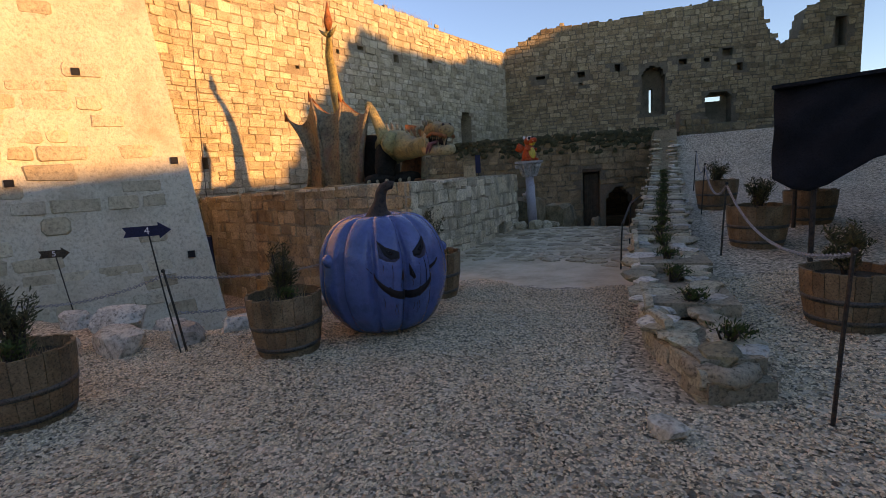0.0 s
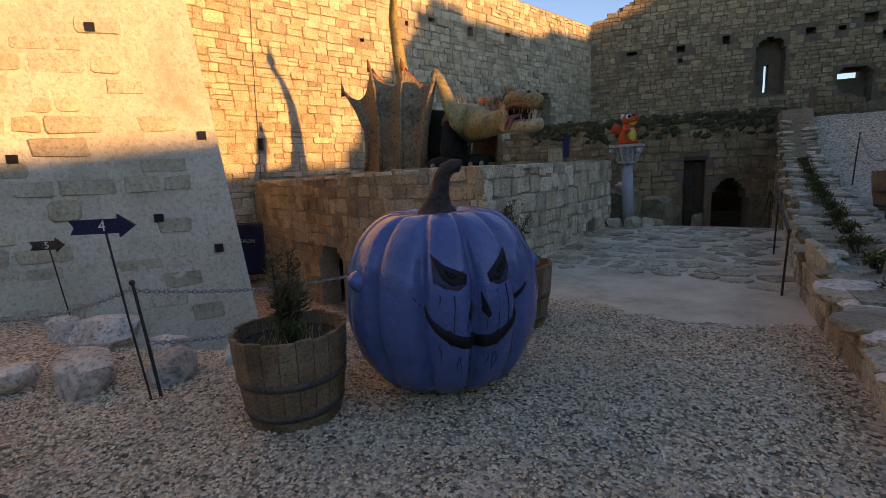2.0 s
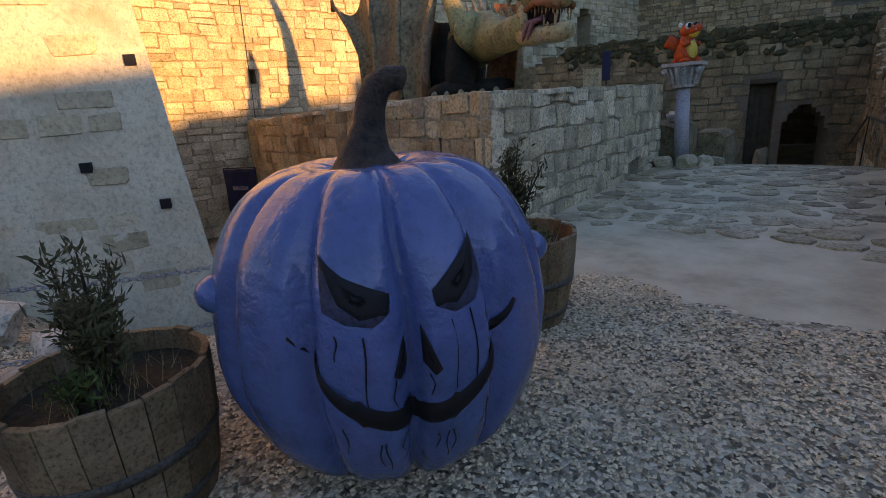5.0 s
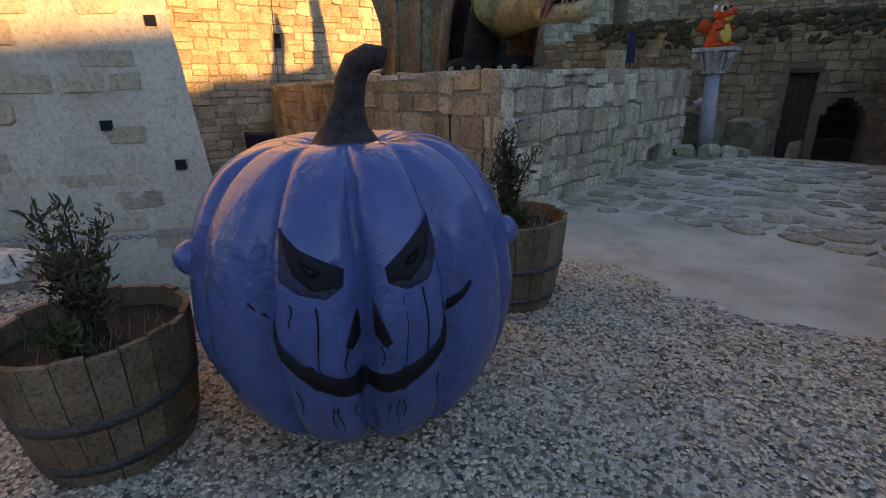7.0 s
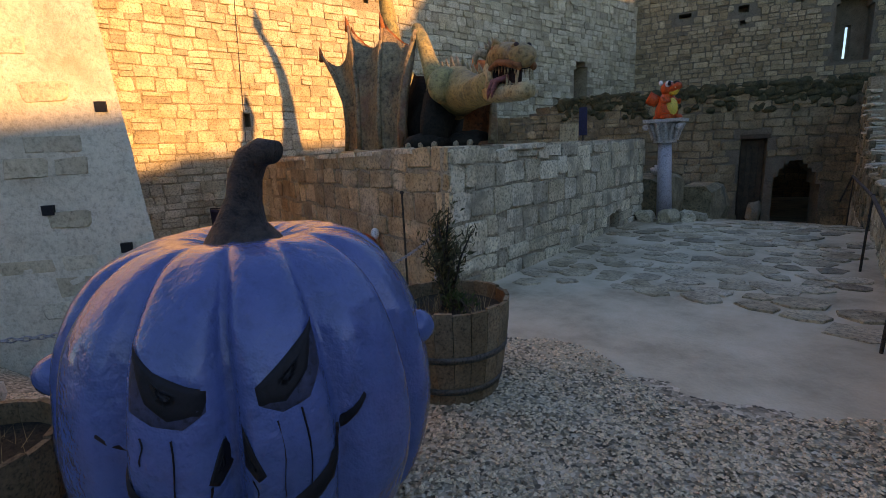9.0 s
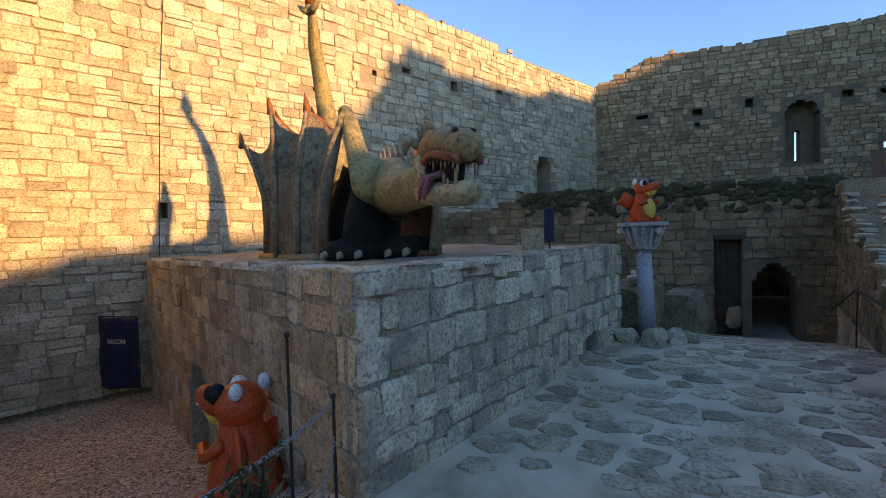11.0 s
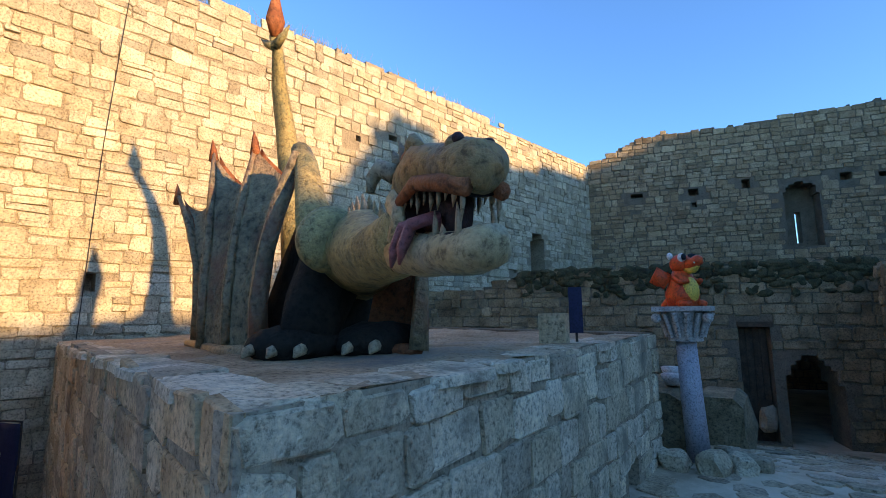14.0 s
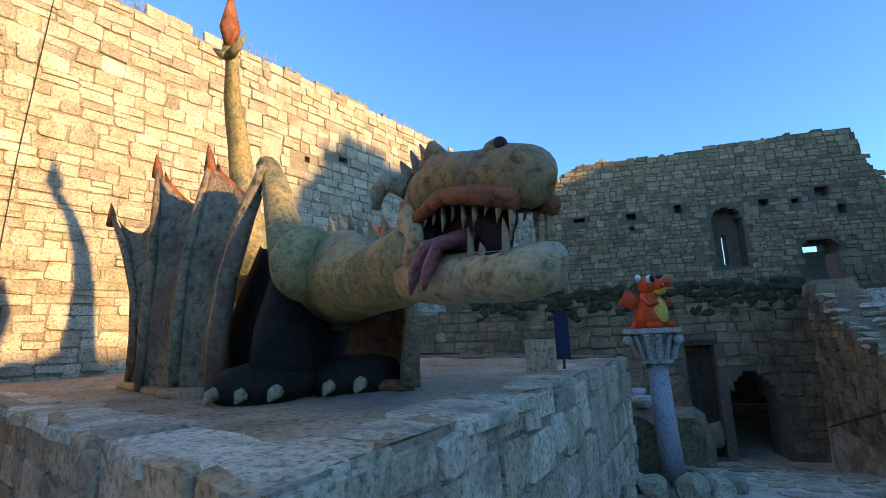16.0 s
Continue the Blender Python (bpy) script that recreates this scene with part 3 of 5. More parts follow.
side = masonry("platform_side", PA, PF, const(-0.32), lambda u: PZ + 0.03 * noise.noise((u * 2, 5, 3)), 0.12, 0.23, 0.31, m_stone, m_mortar_pale, "grey sandstone block side of the dragon's platform", openings=[(0.75, 0.87, 0.85, 1.03, 0, 0.2), (2.05, 2.15, 1.0, 1.12, 0, 0.2), (4.15, 4.55, 0.0, 0.35, 0, 0.3)], cell=0.1, depth=0.025, trim=True, seed=33, rings=2, parts=260, part_mat=m_stone_pale)
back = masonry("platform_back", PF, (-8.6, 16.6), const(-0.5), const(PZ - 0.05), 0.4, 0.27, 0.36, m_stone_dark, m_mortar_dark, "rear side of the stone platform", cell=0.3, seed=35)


def platform_top():
    V, F = [], []
    n, m = 50, 40
    for j in range(m + 1):
        for i in range(n + 1):
            a = Vector(PA).lerp(Vector(PL), i / n)
            b = Vector(PF).lerp(Vector((-8.6, 16.6)), i / n)
            p = a.lerp(b, j / m)
            z = PZ + 0.005 - 0.11 * min(1, (i / n) * 1.2) * (1 - j / m) + 0.035 * noise.noise((p.x * 1.5, p.y * 1.5, 1)) + 0.015 * noise.noise((p.x * 6, p.y * 6, 1))
            V.append((p.x, p.y, z))
    for j in range(m):
        for i in range(n):
            a = j * (n + 1) + i
            F.append((a, a + n + 1, a + n + 2, a + 1))
    return tagged(mesh_ob("platform_floor", V, F, m_platform, smooth=True), "worn earth and pebble top of the platform", "floor", kind="structure")


m_platform = material("earth_and_pebbles", [(0.27, 0.175, 0.095), (0.46, 0.325, 0.20), (0.58, 0.45, 0.31)], 1.6, 0.9, 0.9, 26, stain=(0.22, 0.19, 0.155), stain_scale=0.8, bump_dist=0.03)
platform_top()
rng = random.Random(55)
for wall, a, b in ((front, PL, PA), (side, PA, PF)):
    a, b = Vector(a), Vector(b)
    U2 = (b - a).normalized()
    N2 = Vector((U2.y, -U2.x))
    t = 0.1
    while t < (b - a).length - (0.55 if wall == front else 0.05):
        L = rng.uniform(0.28, 0.6)
        vv, ff = stone_shape(L, rng.uniform(0.3, 0.5), 0.03, rng, 2)
        me = bpy.data.meshes.new("coping_stone")
        me.from_pydata([(x, z + 0.1, -y) for x, y, z in vv], [], ff)
        me.materials.append(m_stone_pale)
        ob = new("coping_stone", me)
        ob.parent = wall
        c = a + U2 * min(t + L / 2, (b - a).length - L / 2) - N2 * 0.07
        zt = PZ - 0.02 - (0.12 * (1 - min(1, t / 7.0)) if wall == front else 0)
        ob.matrix_basis = Matrix.Translation((c.x, c.y, zt)) @ Matrix.Rotation(math.atan2(U2.y, U2.x), 4, "Z") @ Matrix.Rotation(rng.uniform(-0.05, 0.05), 4, "X")
        t += L
# ledge with steps behind the column
S = Shape()
S.loft([(-0.95, 14.4, 0.35), (-0.9, 15.4, 0.35), (-0.95, 16.4, 0.3)], [(0.42, 0.5), (0.45, 0.52), (0.42, 0.5)], 10, 0, rough=0.1, power=0.5)
S.loft([(-0.35, 16.3, 0.0), (-0.3, 17.3, 0.0), (-0.35, 18.3, -0.1)], [(0.4, 0.5), (0.4, 0.55), (0.4, 0.5)], 10, 0, rough=0.12, power=0.5)
tagged(S.make("stone_ledge", m_stone_dark), "rough stone ledge beside the platform", "ledge")


# ---- things ----
def dragon():
    S = Shape()
    SKIN, WING, DARK, RUST, MOUTH, TONGUE, BONE, SNOUT, JAW = range(9)
    ax = Vector((0.876, -0.483, 0))
    w = Vector((-0.483, -0.876, 0))          # towards the court
    # tail
    S.loft([(-4.8, 11.95, 2.5), (-5.1, 12.0, 3.3), (-5.24, 12.0, 3.9), (-5.26, 11.9, 4.6), (-5.18, 11.7, 5.2), (-4.97, 11.5, 5.6), (-4.9, 11.4, 5.78)], [0.32, 0.21, 0.165, 0.135, 0.11, 0.09, 0.07], 12, SKIN, up=(1, 0, 0), rough=0.03)
    S.loft([(-4.9, 11.4, 5.74), (-4.85, 11.36, 5.95), (-4.82, 11.33, 6.1), (-4.78, 11.3, 6.45)], [(0.05, 0.07), (0.09, 0.15), (0.07, 0.1), 0.01], 8, RUST, up=(0, 1, 0))
    for s in (-1, 1):
        S.loft([(-4.93, 11.42, 5.62), (-4.93 + 0.17 * s, 11.42, 5.72), (-4.93 + 0.3 * s, 11.42, 5.84)], [0.07, 0.05, 0.008], 8, SKIN, up=(0, 1, 0))
    # body, neck
    S.loft([(-4.8, 12.0, 2.5), (-4.1, 11.7, 2.45), (-3.3, 11.3, 2.4), (-2.6, 10.7, 2.42), (-2.1, 10.2, 2.36), (-1.7, 9.85, 2.26), (-1.3, 9.58, 2.18), (-0.95, 9.34, 2.17), (-0.68, 9.15, 2.19)],
           [(0.3, 0.35), (0.45, 0.42), (0.5, 0.42), (0.42, 0.38), (0.33, 0.32), (0.25, 0.25), (0.2, 0.19), (0.18, 0.18), (0.15, 0.16)], 18, SKIN, rough=0.035)
    # folded shoulder and elbow
    S.ball((-2.22, 9.95, 2.42), (0.25, 0.22, 0.25), SKIN, 16, 12, 0.015)
    S.loft([(-2.45, 10.05, 2.5), (-2.7, 10.2, 2.85), (-2.98, 10.38, 3.2), (-3.12, 10.42, 3.38), (-3.2, 10.45, 3.32)], [0.16, 0.12, 0.1, 0.1, 0.06], 10, SKIN, rough=0.02)
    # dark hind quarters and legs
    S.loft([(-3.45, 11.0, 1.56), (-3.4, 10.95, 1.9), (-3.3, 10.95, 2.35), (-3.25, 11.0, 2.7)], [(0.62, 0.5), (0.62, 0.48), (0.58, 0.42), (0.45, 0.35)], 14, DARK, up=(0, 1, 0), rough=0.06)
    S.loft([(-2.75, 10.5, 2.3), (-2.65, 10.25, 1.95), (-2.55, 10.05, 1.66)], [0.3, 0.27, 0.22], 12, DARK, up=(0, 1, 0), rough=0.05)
    # feet and toes share the near-black belly colour, which holds their shadow
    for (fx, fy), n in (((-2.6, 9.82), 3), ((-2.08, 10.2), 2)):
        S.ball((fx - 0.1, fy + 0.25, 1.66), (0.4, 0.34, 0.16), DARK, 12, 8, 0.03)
        for k in range(n):
            o = (k - (n - 1) / 2) * 0.21
            p = Vector((fx + o, fy + 0.05 * k, 1.62))
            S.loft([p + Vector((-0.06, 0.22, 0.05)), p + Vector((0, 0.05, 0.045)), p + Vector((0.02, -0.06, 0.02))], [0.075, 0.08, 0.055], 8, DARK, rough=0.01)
            S.loft([p + Vector((0.015, -0.02, 0.03)), p + Vector((0.03, -0.10, 0.01)), p + Vector((0.035, -0.14, -0.03))], [0.05, 0.042, 0.01], 8, BONE)
    # near wing: a membrane stretched over fingers, planted on the platform
    root, foot = Vector((-3.05, 10.32, 3.32)), Vector((-3.4, 10.25, 1.56))
    tips = [Vector((-4.15, 10.65, 3.72)), Vector((-5.25, 10.84, 3.92)), Vector((-6.2, 10.92, 3.5))]
    hem = [Vector((-4.1, 10.38, 1.56)), Vector((-4.9, 10.6, 1.56)), Vector((-5.75, 11.0, 1.56))]
    rays = [(root, foot)] + list(zip(tips, hem))
    cols, rows, V = 36, 22, []
    for i in range(cols + 1):
        t = i / cols * 3
        k = min(2, int(t))
        f = t - k
        top = rays[k][0].lerp(rays[k + 1][0], f)
        bot = rays[k][1].lerp(rays[k + 1][1], f)
        top.z -= (0.40 if k else 0.25) * math.sin(math.pi * f) ** 0.8
        for j in range(rows + 1):
            v = j / rows
            p = top.lerp(bot, v)
            p.x += 0.42 * math.sin(math.pi * v) * (i / cols) ** 2 * 1.1
            p.y += 0.16 * math.sin(math.pi * f) * (1 - 0.5 * v) + 0.03 * noise.noise((p.x * 5, p.z * 2, 0)) - 0.10 * math.sin(math.pi * v)
            V.append(p)
    n0 = rows + 1
    Fa = [(i * n0 + j, i * n0 + j + 1, (i + 1) * n0 + j + 1, (i + 1) * n0 + j) for i in range(cols) for j in range(rows)]
    S.add(V, Fa, WING)
    S.add([p + Vector((0.02, 0.05, 0)) for p in V], [tuple(reversed(q)) for q in Fa], RUST)
    for k, (a, b) in enumerate(rays):
        mid = a.lerp(b, 0.5) + Vector((0.42 * (k / 3) ** 2 * 1.1, -0.12, 0))
        q1, q3 = a.lerp(b, 0.25) + Vector((0.30 * (k / 3) ** 2 * 1.1, -0.08, 0)), a.lerp(b, 0.75) + Vector((0.30 * (k / 3) ** 2 * 1.1, -0.1, 0))
        r = 0.075 if k == 0 else 0.045
        S.loft([a + Vector((0, 0, 0.02)), q1, mid, q3, b], [r * 0.5, r, r, r * 1.1, r * 1.2], 8, WING, up=(0, 1, 0))
    for a in tips:
        S.loft([a - Vector((0, 0, 0.1)), a + Vector((-0.02, 0, 0.08)), a + Vector((-0.05, 0, 0.2))], [0.06, 0.035, 0.005], 6, RUST, up=(0, 1, 0))
    S.loft([hem[2] + Vector((-0.15, 0, -0.0)), hem[0] + Vector((0, -0.06, 0)), foot + Vector((0.15, -0.06, 0))], [0.05, 0.06, 0.09], 8, WING)
    # far wing seen below the neck
    V = []
    for i in range(11):
        for j in range(9):
            f, v = i / 10, j / 8
            a = Vector((-2.45, 10.95, 2.9)).lerp(Vector((-1.55, 10.45, 2.7)), f)
            b = Vector((-2.5, 10.62, 1.6)).lerp(Vector((-1.62, 10.22, 1.6)), f)
            p = a.lerp(b, v)
            p += Vector((0, 0.18 * math.sin(math.pi * f) + 0.03 * math.sin(f * 19), 0))
            V.append(p)
    S.add(V, [(i * 9 + j, i * 9 + j + 1, (i + 1) * 9 + j + 1, (i + 1) * 9 + j) for i in range(10) for j in range(8)], RUST)
    S.loft([(-1.5, 10.45, 2.8), (-1.55, 10.28, 2.2), (-1.58, 10.2, 1.6)], [0.05, 0.05, 0.07], 8, WING, up=(0, 1, 0))
    S.loft([(-2.5, 10.58, 1.6), (-1.58, 10.18, 1.6)], [0.05, 0.05], 6, RUST)
    # back plates and spines
    for k in range(9):
        p = Vector((-3.3, 11.25, 2.93)).lerp(Vector((-0.9, 9.3, 2.4)), k / 8)
        p.z = lerp([(-3.3, 2.82), (-2.6, 2.78), (-2.2, 2.68), (-1.75, 2.48), (-1.3, 2.36), (-0.9, 2.34)], p.x)
        h = 0.22 - 0.010 * k
        S.loft([p - ax * 0.05 - Vector((0, 0, 0.06)), p - Vector((0, 0, 0.0)), p - ax * 0.07 + Vector((0, 0, h))], [(0.03, 0.1), (0.035, 0.09), (0.005, 0.01)], 7, SNOUT if k > 3 else BONE, up=ax)
    # upper head
    head0 = len(S.v)
    H = Vector((-0.72, 9.09, 0))
    hp = lambda s, z, o=0.0: H + ax * (s * 0.74) + w * o + Vector((0, 0, z))
    S.loft([hp(-0.16, 2.32), hp(0.05, 2.40), hp(0.3, 2.455), hp(0.55, 2.415), hp(0.78, 2.38), hp(0.95, 2.34), hp(1.03, 2.30)],
           [(0.15, 0.12), (0.19, 0.13), (0.2, 0.115), (0.165, 0.1), (0.165, 0.115), (0.14, 0.11), (0.06, 0.06)], 18, SNOUT, rough=0.018, power=0.85)
    S.loft([hp(0.12, 2.315), hp(0.5, 2.31), hp(0.9, 2.262)], [(0.15, 0.035), (0.14, 0.03), (0.11, 0.03)], 12, MOUTH)
    S.loft([hp(0.02, 2.23), hp(0.35, 2.21), hp(0.72, 2.18)], [(0.07, 0.13), (0.06, 0.12), (0.045, 0.1)], 12, MOUTH)
    # lower jaw, mouth floor, cheeks
    S.loft([hp(-0.25, 2.14), hp(0.1, 2.07), hp(0.4, 2.035), hp(0.75, 2.015), hp(1.0, 2.025), hp(1.09, 2.07)], [(0.17, 0.17), (0.175, 0.12), (0.17, 0.10), (0.16, 0.09), (0.12, 0.085), (0.05, 0.04)], 16, JAW, rough=0.015, power=0.85)
    S.loft([hp(0.0, 2.19), hp(0.4, 2.105), hp(0.85, 2.08)], [(0.14, 0.06), (0.135, 0.025), (0.11, 0.02)], 12, MOUTH)
    S.loft([hp(0.0, 2.36), hp(0.04, 2.24), hp(0.02, 2.12)], [(0.17, 0.1), (0.155, 0.07), (0.17, 0.1)], 12, MOUTH, up=ax)
    for o in (-1, 1):
        S.loft([hp(-0.05, 2.33, 0.15 * o), hp(0.05, 2.24, 0.165 * o), hp(0.0, 2.12, 0.15 * o)], [(0.06, 0.09), (0.035, 0.07), (0.06, 0.09)], 10, JAW, up=ax)
        S.loft([hp(0.08, 2.3, 0.165 * o), hp(0.4, 2.345, 0.175 * o), hp(0.75, 2.30, 0.155 * o), hp(0.97, 2.25, 0.10 * o)], [0.03, 0.035, 0.04, 0.04], 8, RUST, rough=0.006)
        S.ball(hp(0.80, 2.455, 0.085 * o), (0.06, 0.05, 0.045), SNOUT, 12, 8, 0.005)
        S.ball(hp(0.84, 2.468, 0.09 * o), (0.036, 0.034, 0.03), MOUTH, 10, 6)
        S.ball(hp(0.22, 2.50, 0.125 * o), (0.075, 0.06, 0.04), RUST, 12, 8)
        S.loft([hp(0.1, 2.52, 0.12 * o), hp(0.25, 2.565, 0.12 * o), hp(0.38, 2.52, 0.12 * o)], [0.03, 0.05, 0.02], 8, SNOUT, rough=0.01)
        for s, h, b in ((0.05, 0.12, 0.045), (0.18, 0.12, 0.04), (-0.1, 0.1, 0.05)):
            S.loft([hp(s, 2.49, 0.1 * o), hp(s - 0.04, 2.54, 0.11 * o), hp(s - 0.12, 2.52 + h, 0.12 * o)], [b, b * 0.8, 0.006], 8, SNOUT)
        S.loft([hp(-0.1, 2.47, 0.14 * o), hp(-0.24, 2.52, 0.2 * o), hp(-0.33, 2.47, 0.23 * o), hp(-0.33, 2.40, 0.24 * o)], [0.055, 0.05, 0.045, 0.03], 10, BONE)
        for k in range(9):                                        # teeth
            s = 0.16 + 0.095 * k
            ln = 0.05 if k in (0, 1, 3, 6) else (0.085 if k != 8 else 0.15)
            wd = 0.012 if ln < 0.06 else 0.018
            a = hp(s, 2.31 - 0.005 * k, (0.15 - 0.006 * k) * o)
            S.loft([a + Vector((0, 0, 0.02)), a - Vector((0, 0, ln * 0.5)), a - Vector((0, 0, ln)) - ax * 0.015], [wd, wd * 0.8, 0.002], 7, BONE)
            if k in (4, 5, 7) and o > 0 or k == 7:
                ln2 = 0.12 if k in (4, 7) else 0.05
                a = hp(s + 0.03, 2.09, (0.135 - 0.005 * k) * o)
                S.loft([a - Vector((0, 0, 0.02)), a + Vector((0, 0, ln2 * 0.5)), a + Vector((0, 0, ln2)) - ax * 0.01], [wd * 1.1, wd * 0.85, 0.002], 7, BONE)
    # forked tongue hanging over the jaw
    for e, s in ((0.0, 0.22), (0.16, 0.38)):
        S.loft([hp(0.3, 2.13, 0.02), hp(s + 0.12, 2.185, 0.1), hp(s, 2.16, 0.185), hp(s - 0.08, 2.06, 0.215), hp(s - 0.12, 1.985 + 0.02 * e, 0.22)], [(0.05, 0.03), (0.055, 0.03), (0.05, 0.032), (0.036, 0.028), (0.008, 0.008)], 10, TONGUE, rough=0.006)
    pivot = Vector((-0.68, 9.07, 2.12))
    S.v[head0:] = [tuple(pivot + Vector(((p[0] - pivot.x) * 0.77, (p[1] - pivot.y) * 0.77, (p[2] - pivot.z) * 0.93)) - w * 0.08) for p in S.v[head0:]]
    # seat the figure on the platform: the wing side a little nearer to the court, the head a little farther back
    C = Vector((2.0, 4.0, 1.53))
    far = [(-4.5, 0.925), (-2.6, 0.97), (-0.9, 1.07)]
    aside = [(-4.2, Vector((0.0, 0.18, 0))), (-2.2, Vector((0, 0.05, 0))), (-0.9, Vector((-0.13, -0.07, 0.06)))]
    S.v = [Vector((p[0], p[1], p[2] if p[2] < 3.5 else 3.5 + (p[2] - 3.5) * 0.94)) for p in S.v]
    S.v = [tuple(C + (p - C) * lerp(far, p.x) + lerp(aside, p.x) * min(1.0, (p.z - 1.5) * 3 if p.x > -2.2 else 1.0)) for p in S.v]
    ob = S.make("dragon_statue", [m_dr_skin, m_dr_wing, m_dr_dark, m_dr_rust, m_dr_mouth, m_dr_tongue, m_dr_bone, m_dr_snout, m_dr_jaw], smooth=True)
    return tagged(ob, "large olive and grey dragon statue with open toothy mouth", "statue")


dragon()


# pumpkin
PC, PR, PH = (0.25, 5.60), 0.705, 1.31
PFACE = -37.5


def pumpkin_point(a, z, lift=0.0):
    """The painted skin at angle a (degrees from the face's middle, rising to its right) and height z."""
    t = max(-1, min(1, (z - PH / 2) / (PH / 2)))
    c = math.sqrt(max(0, 1 - t * t))
    r = PR * c ** 0.58
    groove = abs(math.sin(radians(a * 6 + 8 * math.sin(radians(a * 2)))))
    rib = 1 - 0.15 * (1 - groove) ** 2.8
    th = radians(PFACE + a)
    dip = 0.10 * math.exp(-((r / 0.2) ** 2)) if t > 0 else 0
    r = r * rib + lift
    return Vector((PC[0] + r * math.cos(th), PC[1] + r * math.sin(th), z - dip))


def pumpkin():
    ob = empty("jack_o_lantern_pumpkin")
    V, F, n, m = [], [], 180, 48
    for j in range(m + 1):
        z = PH / 2 - PH / 2 * math.cos(math.pi * (0.03 + 0.95 * j / m))
        for i in range(n):
            p = pumpkin_point(i * 2.0, z)
            V.append(p + noise.noise_vector(p * 3.5) * 0.012 + noise.noise_vector(p * 11) * 0.003)
    F = [(j * n + i, j * n + (i + 1) % n, (j + 1) * n + (i + 1) % n, (j + 1) * n + i) for j in range(m) for i in range(n)]
    F += [tuple(range(n - 1, -1, -1)), tuple(m * n + i for i in range(n))]
    mesh_ob("shell", V, F, m_pumpkin, ob, "glossy blue violet ribbed shell", True)
    for a, z in ((-74, 0.86), (76, 0.86)):
        S = Shape()
        p = pumpkin_point(a, z)
        p = pumpkin_point(a, z, -0.03)
        S.ball(p, (0.085, 0.085, 0.075), 0, 14, 10, 0.012)
        S.make("wart", m_pumpkin, ob, smooth=True)
    S = Shape()
    top = Vector((PC[0], PC[1], PH - 0.1))
    S.loft([top + Vector(q) for q in ((0, 0, -0.05), (-0.005, 0, 0.03), (-0.005, 0.0, 0.11), (0.01, 0.01, 0.21), (0.035, 0.02, 0.30), (0.07, 0.04, 0.36), (0.115, 0.06, 0.385), (0.16, 0.08, 0.375))],
           [0.24, 0.16, 0.10, 0.07, 0.062, 0.058, 0.057, 0.045], 24, 0, up=(0, 1, 0), rough=0.03)
    S.make("stem", m_stem, ob, "curved dark brown stem", True)

    def patch(name, outline, mat, lift, label=""):
        """A painted patch that follows the shell, from a few corner angles and heights."""
        S = Shape()
        pts = []
        for (a0, z0), (a1, z1) in zip(outline, outline[1:] + outline[:1]):
            pts += [(a0 + (a1 - a0) * k / 6, z0 + (z1 - z0) * k / 6) for k in range(6)]
        ca, cz = sum(p[0] for p in pts) / len(pts), sum(p[1] for p in pts) / len(pts)
        rings, n = 5, len(pts)
        V = [pumpkin_point(ca + (a - ca) * r / rings, cz + (z - cz) * r / rings, lift if r < rings else lift * 0.3) for r in range(1, rings + 1) for a, z in pts] + [pumpkin_point(ca, cz, lift)]
        F = [(r * n + k, r * n + (k + 1) % n, (r + 1) * n + (k + 1) % n, (r + 1) * n + k) for r in range(rings - 1) for k in range(n)]
        F += [(len(V) - 1, k, (k + 1) % n) for k in range(n)]
        S.add(V, F)
        return S.make(name, mat, ob, label, True)
    patch("eye_smear", [(-23, 1.04), (-15, 0.98), (-3, 0.92), (-4, 0.88), (-9, 0.845), (-16, 0.86), (-22, 0.9)], m_facerim, 0.008, "dark teal paint smear round the eye")
    patch("eye", [(-24, 1.07), (-16, 1.0), (-3, 0.935), (-5, 0.875), (-12, 0.865), (-18, 0.92)], m_facepaint, 0.012, "slanted black carved eye")
    patch("eye_smear", [(25, 1.06), (19, 1.02), (8, 0.93), (8, 0.88), (13, 0.845), (20, 0.87), (24.5, 0.95)], m_facerim, 0.008, "dark teal paint smear round the eye")
    patch("eye", [(25.5, 1.08), (18, 1.02), (7.5, 0.93), (8, 0.88), (14, 0.87), (21, 0.95)], m_facepaint, 0.012, "slanted black carved eye")
    patch("nostril", [(-0.5, 0.83), (0.0, 0.69), (-3.2, 0.65), (-5, 0.67)], m_facepaint, 0.012, "black painted nostril")
    patch("nostril", [(3.4, 0.83), (3.2, 0.7), (6, 0.65), (8, 0.67)], m_facepaint, 0.012, "black painted nostril")
    # grin: a band bowed downwards
    V, F = [], []
    for k in range(49):
        u = k / 24 - 1
        a = 34 * u + 1
        zc = 0.50 + 0.31 * abs(u) ** 2.2
        h = 0.034 * (1 - abs(u) ** 3) + 0.008 + (0.014 if k % 9 == 4 else 0)
        for s in (-1, -0.5, 0.5, 1):
            V.append(pumpkin_point(a, zc + s * h, 0.013 if abs(s) < 1 else 0.003))
    F = [(k * 4 + j, (k + 1) * 4 + j, (k + 1) * 4 + j + 1, k * 4 + j + 1) for k in range(48) for j in range(3)]
    mesh_ob("grin", V, F, m_facepaint, ob, "wide black painted grin", True)
    rng = random.Random(5)
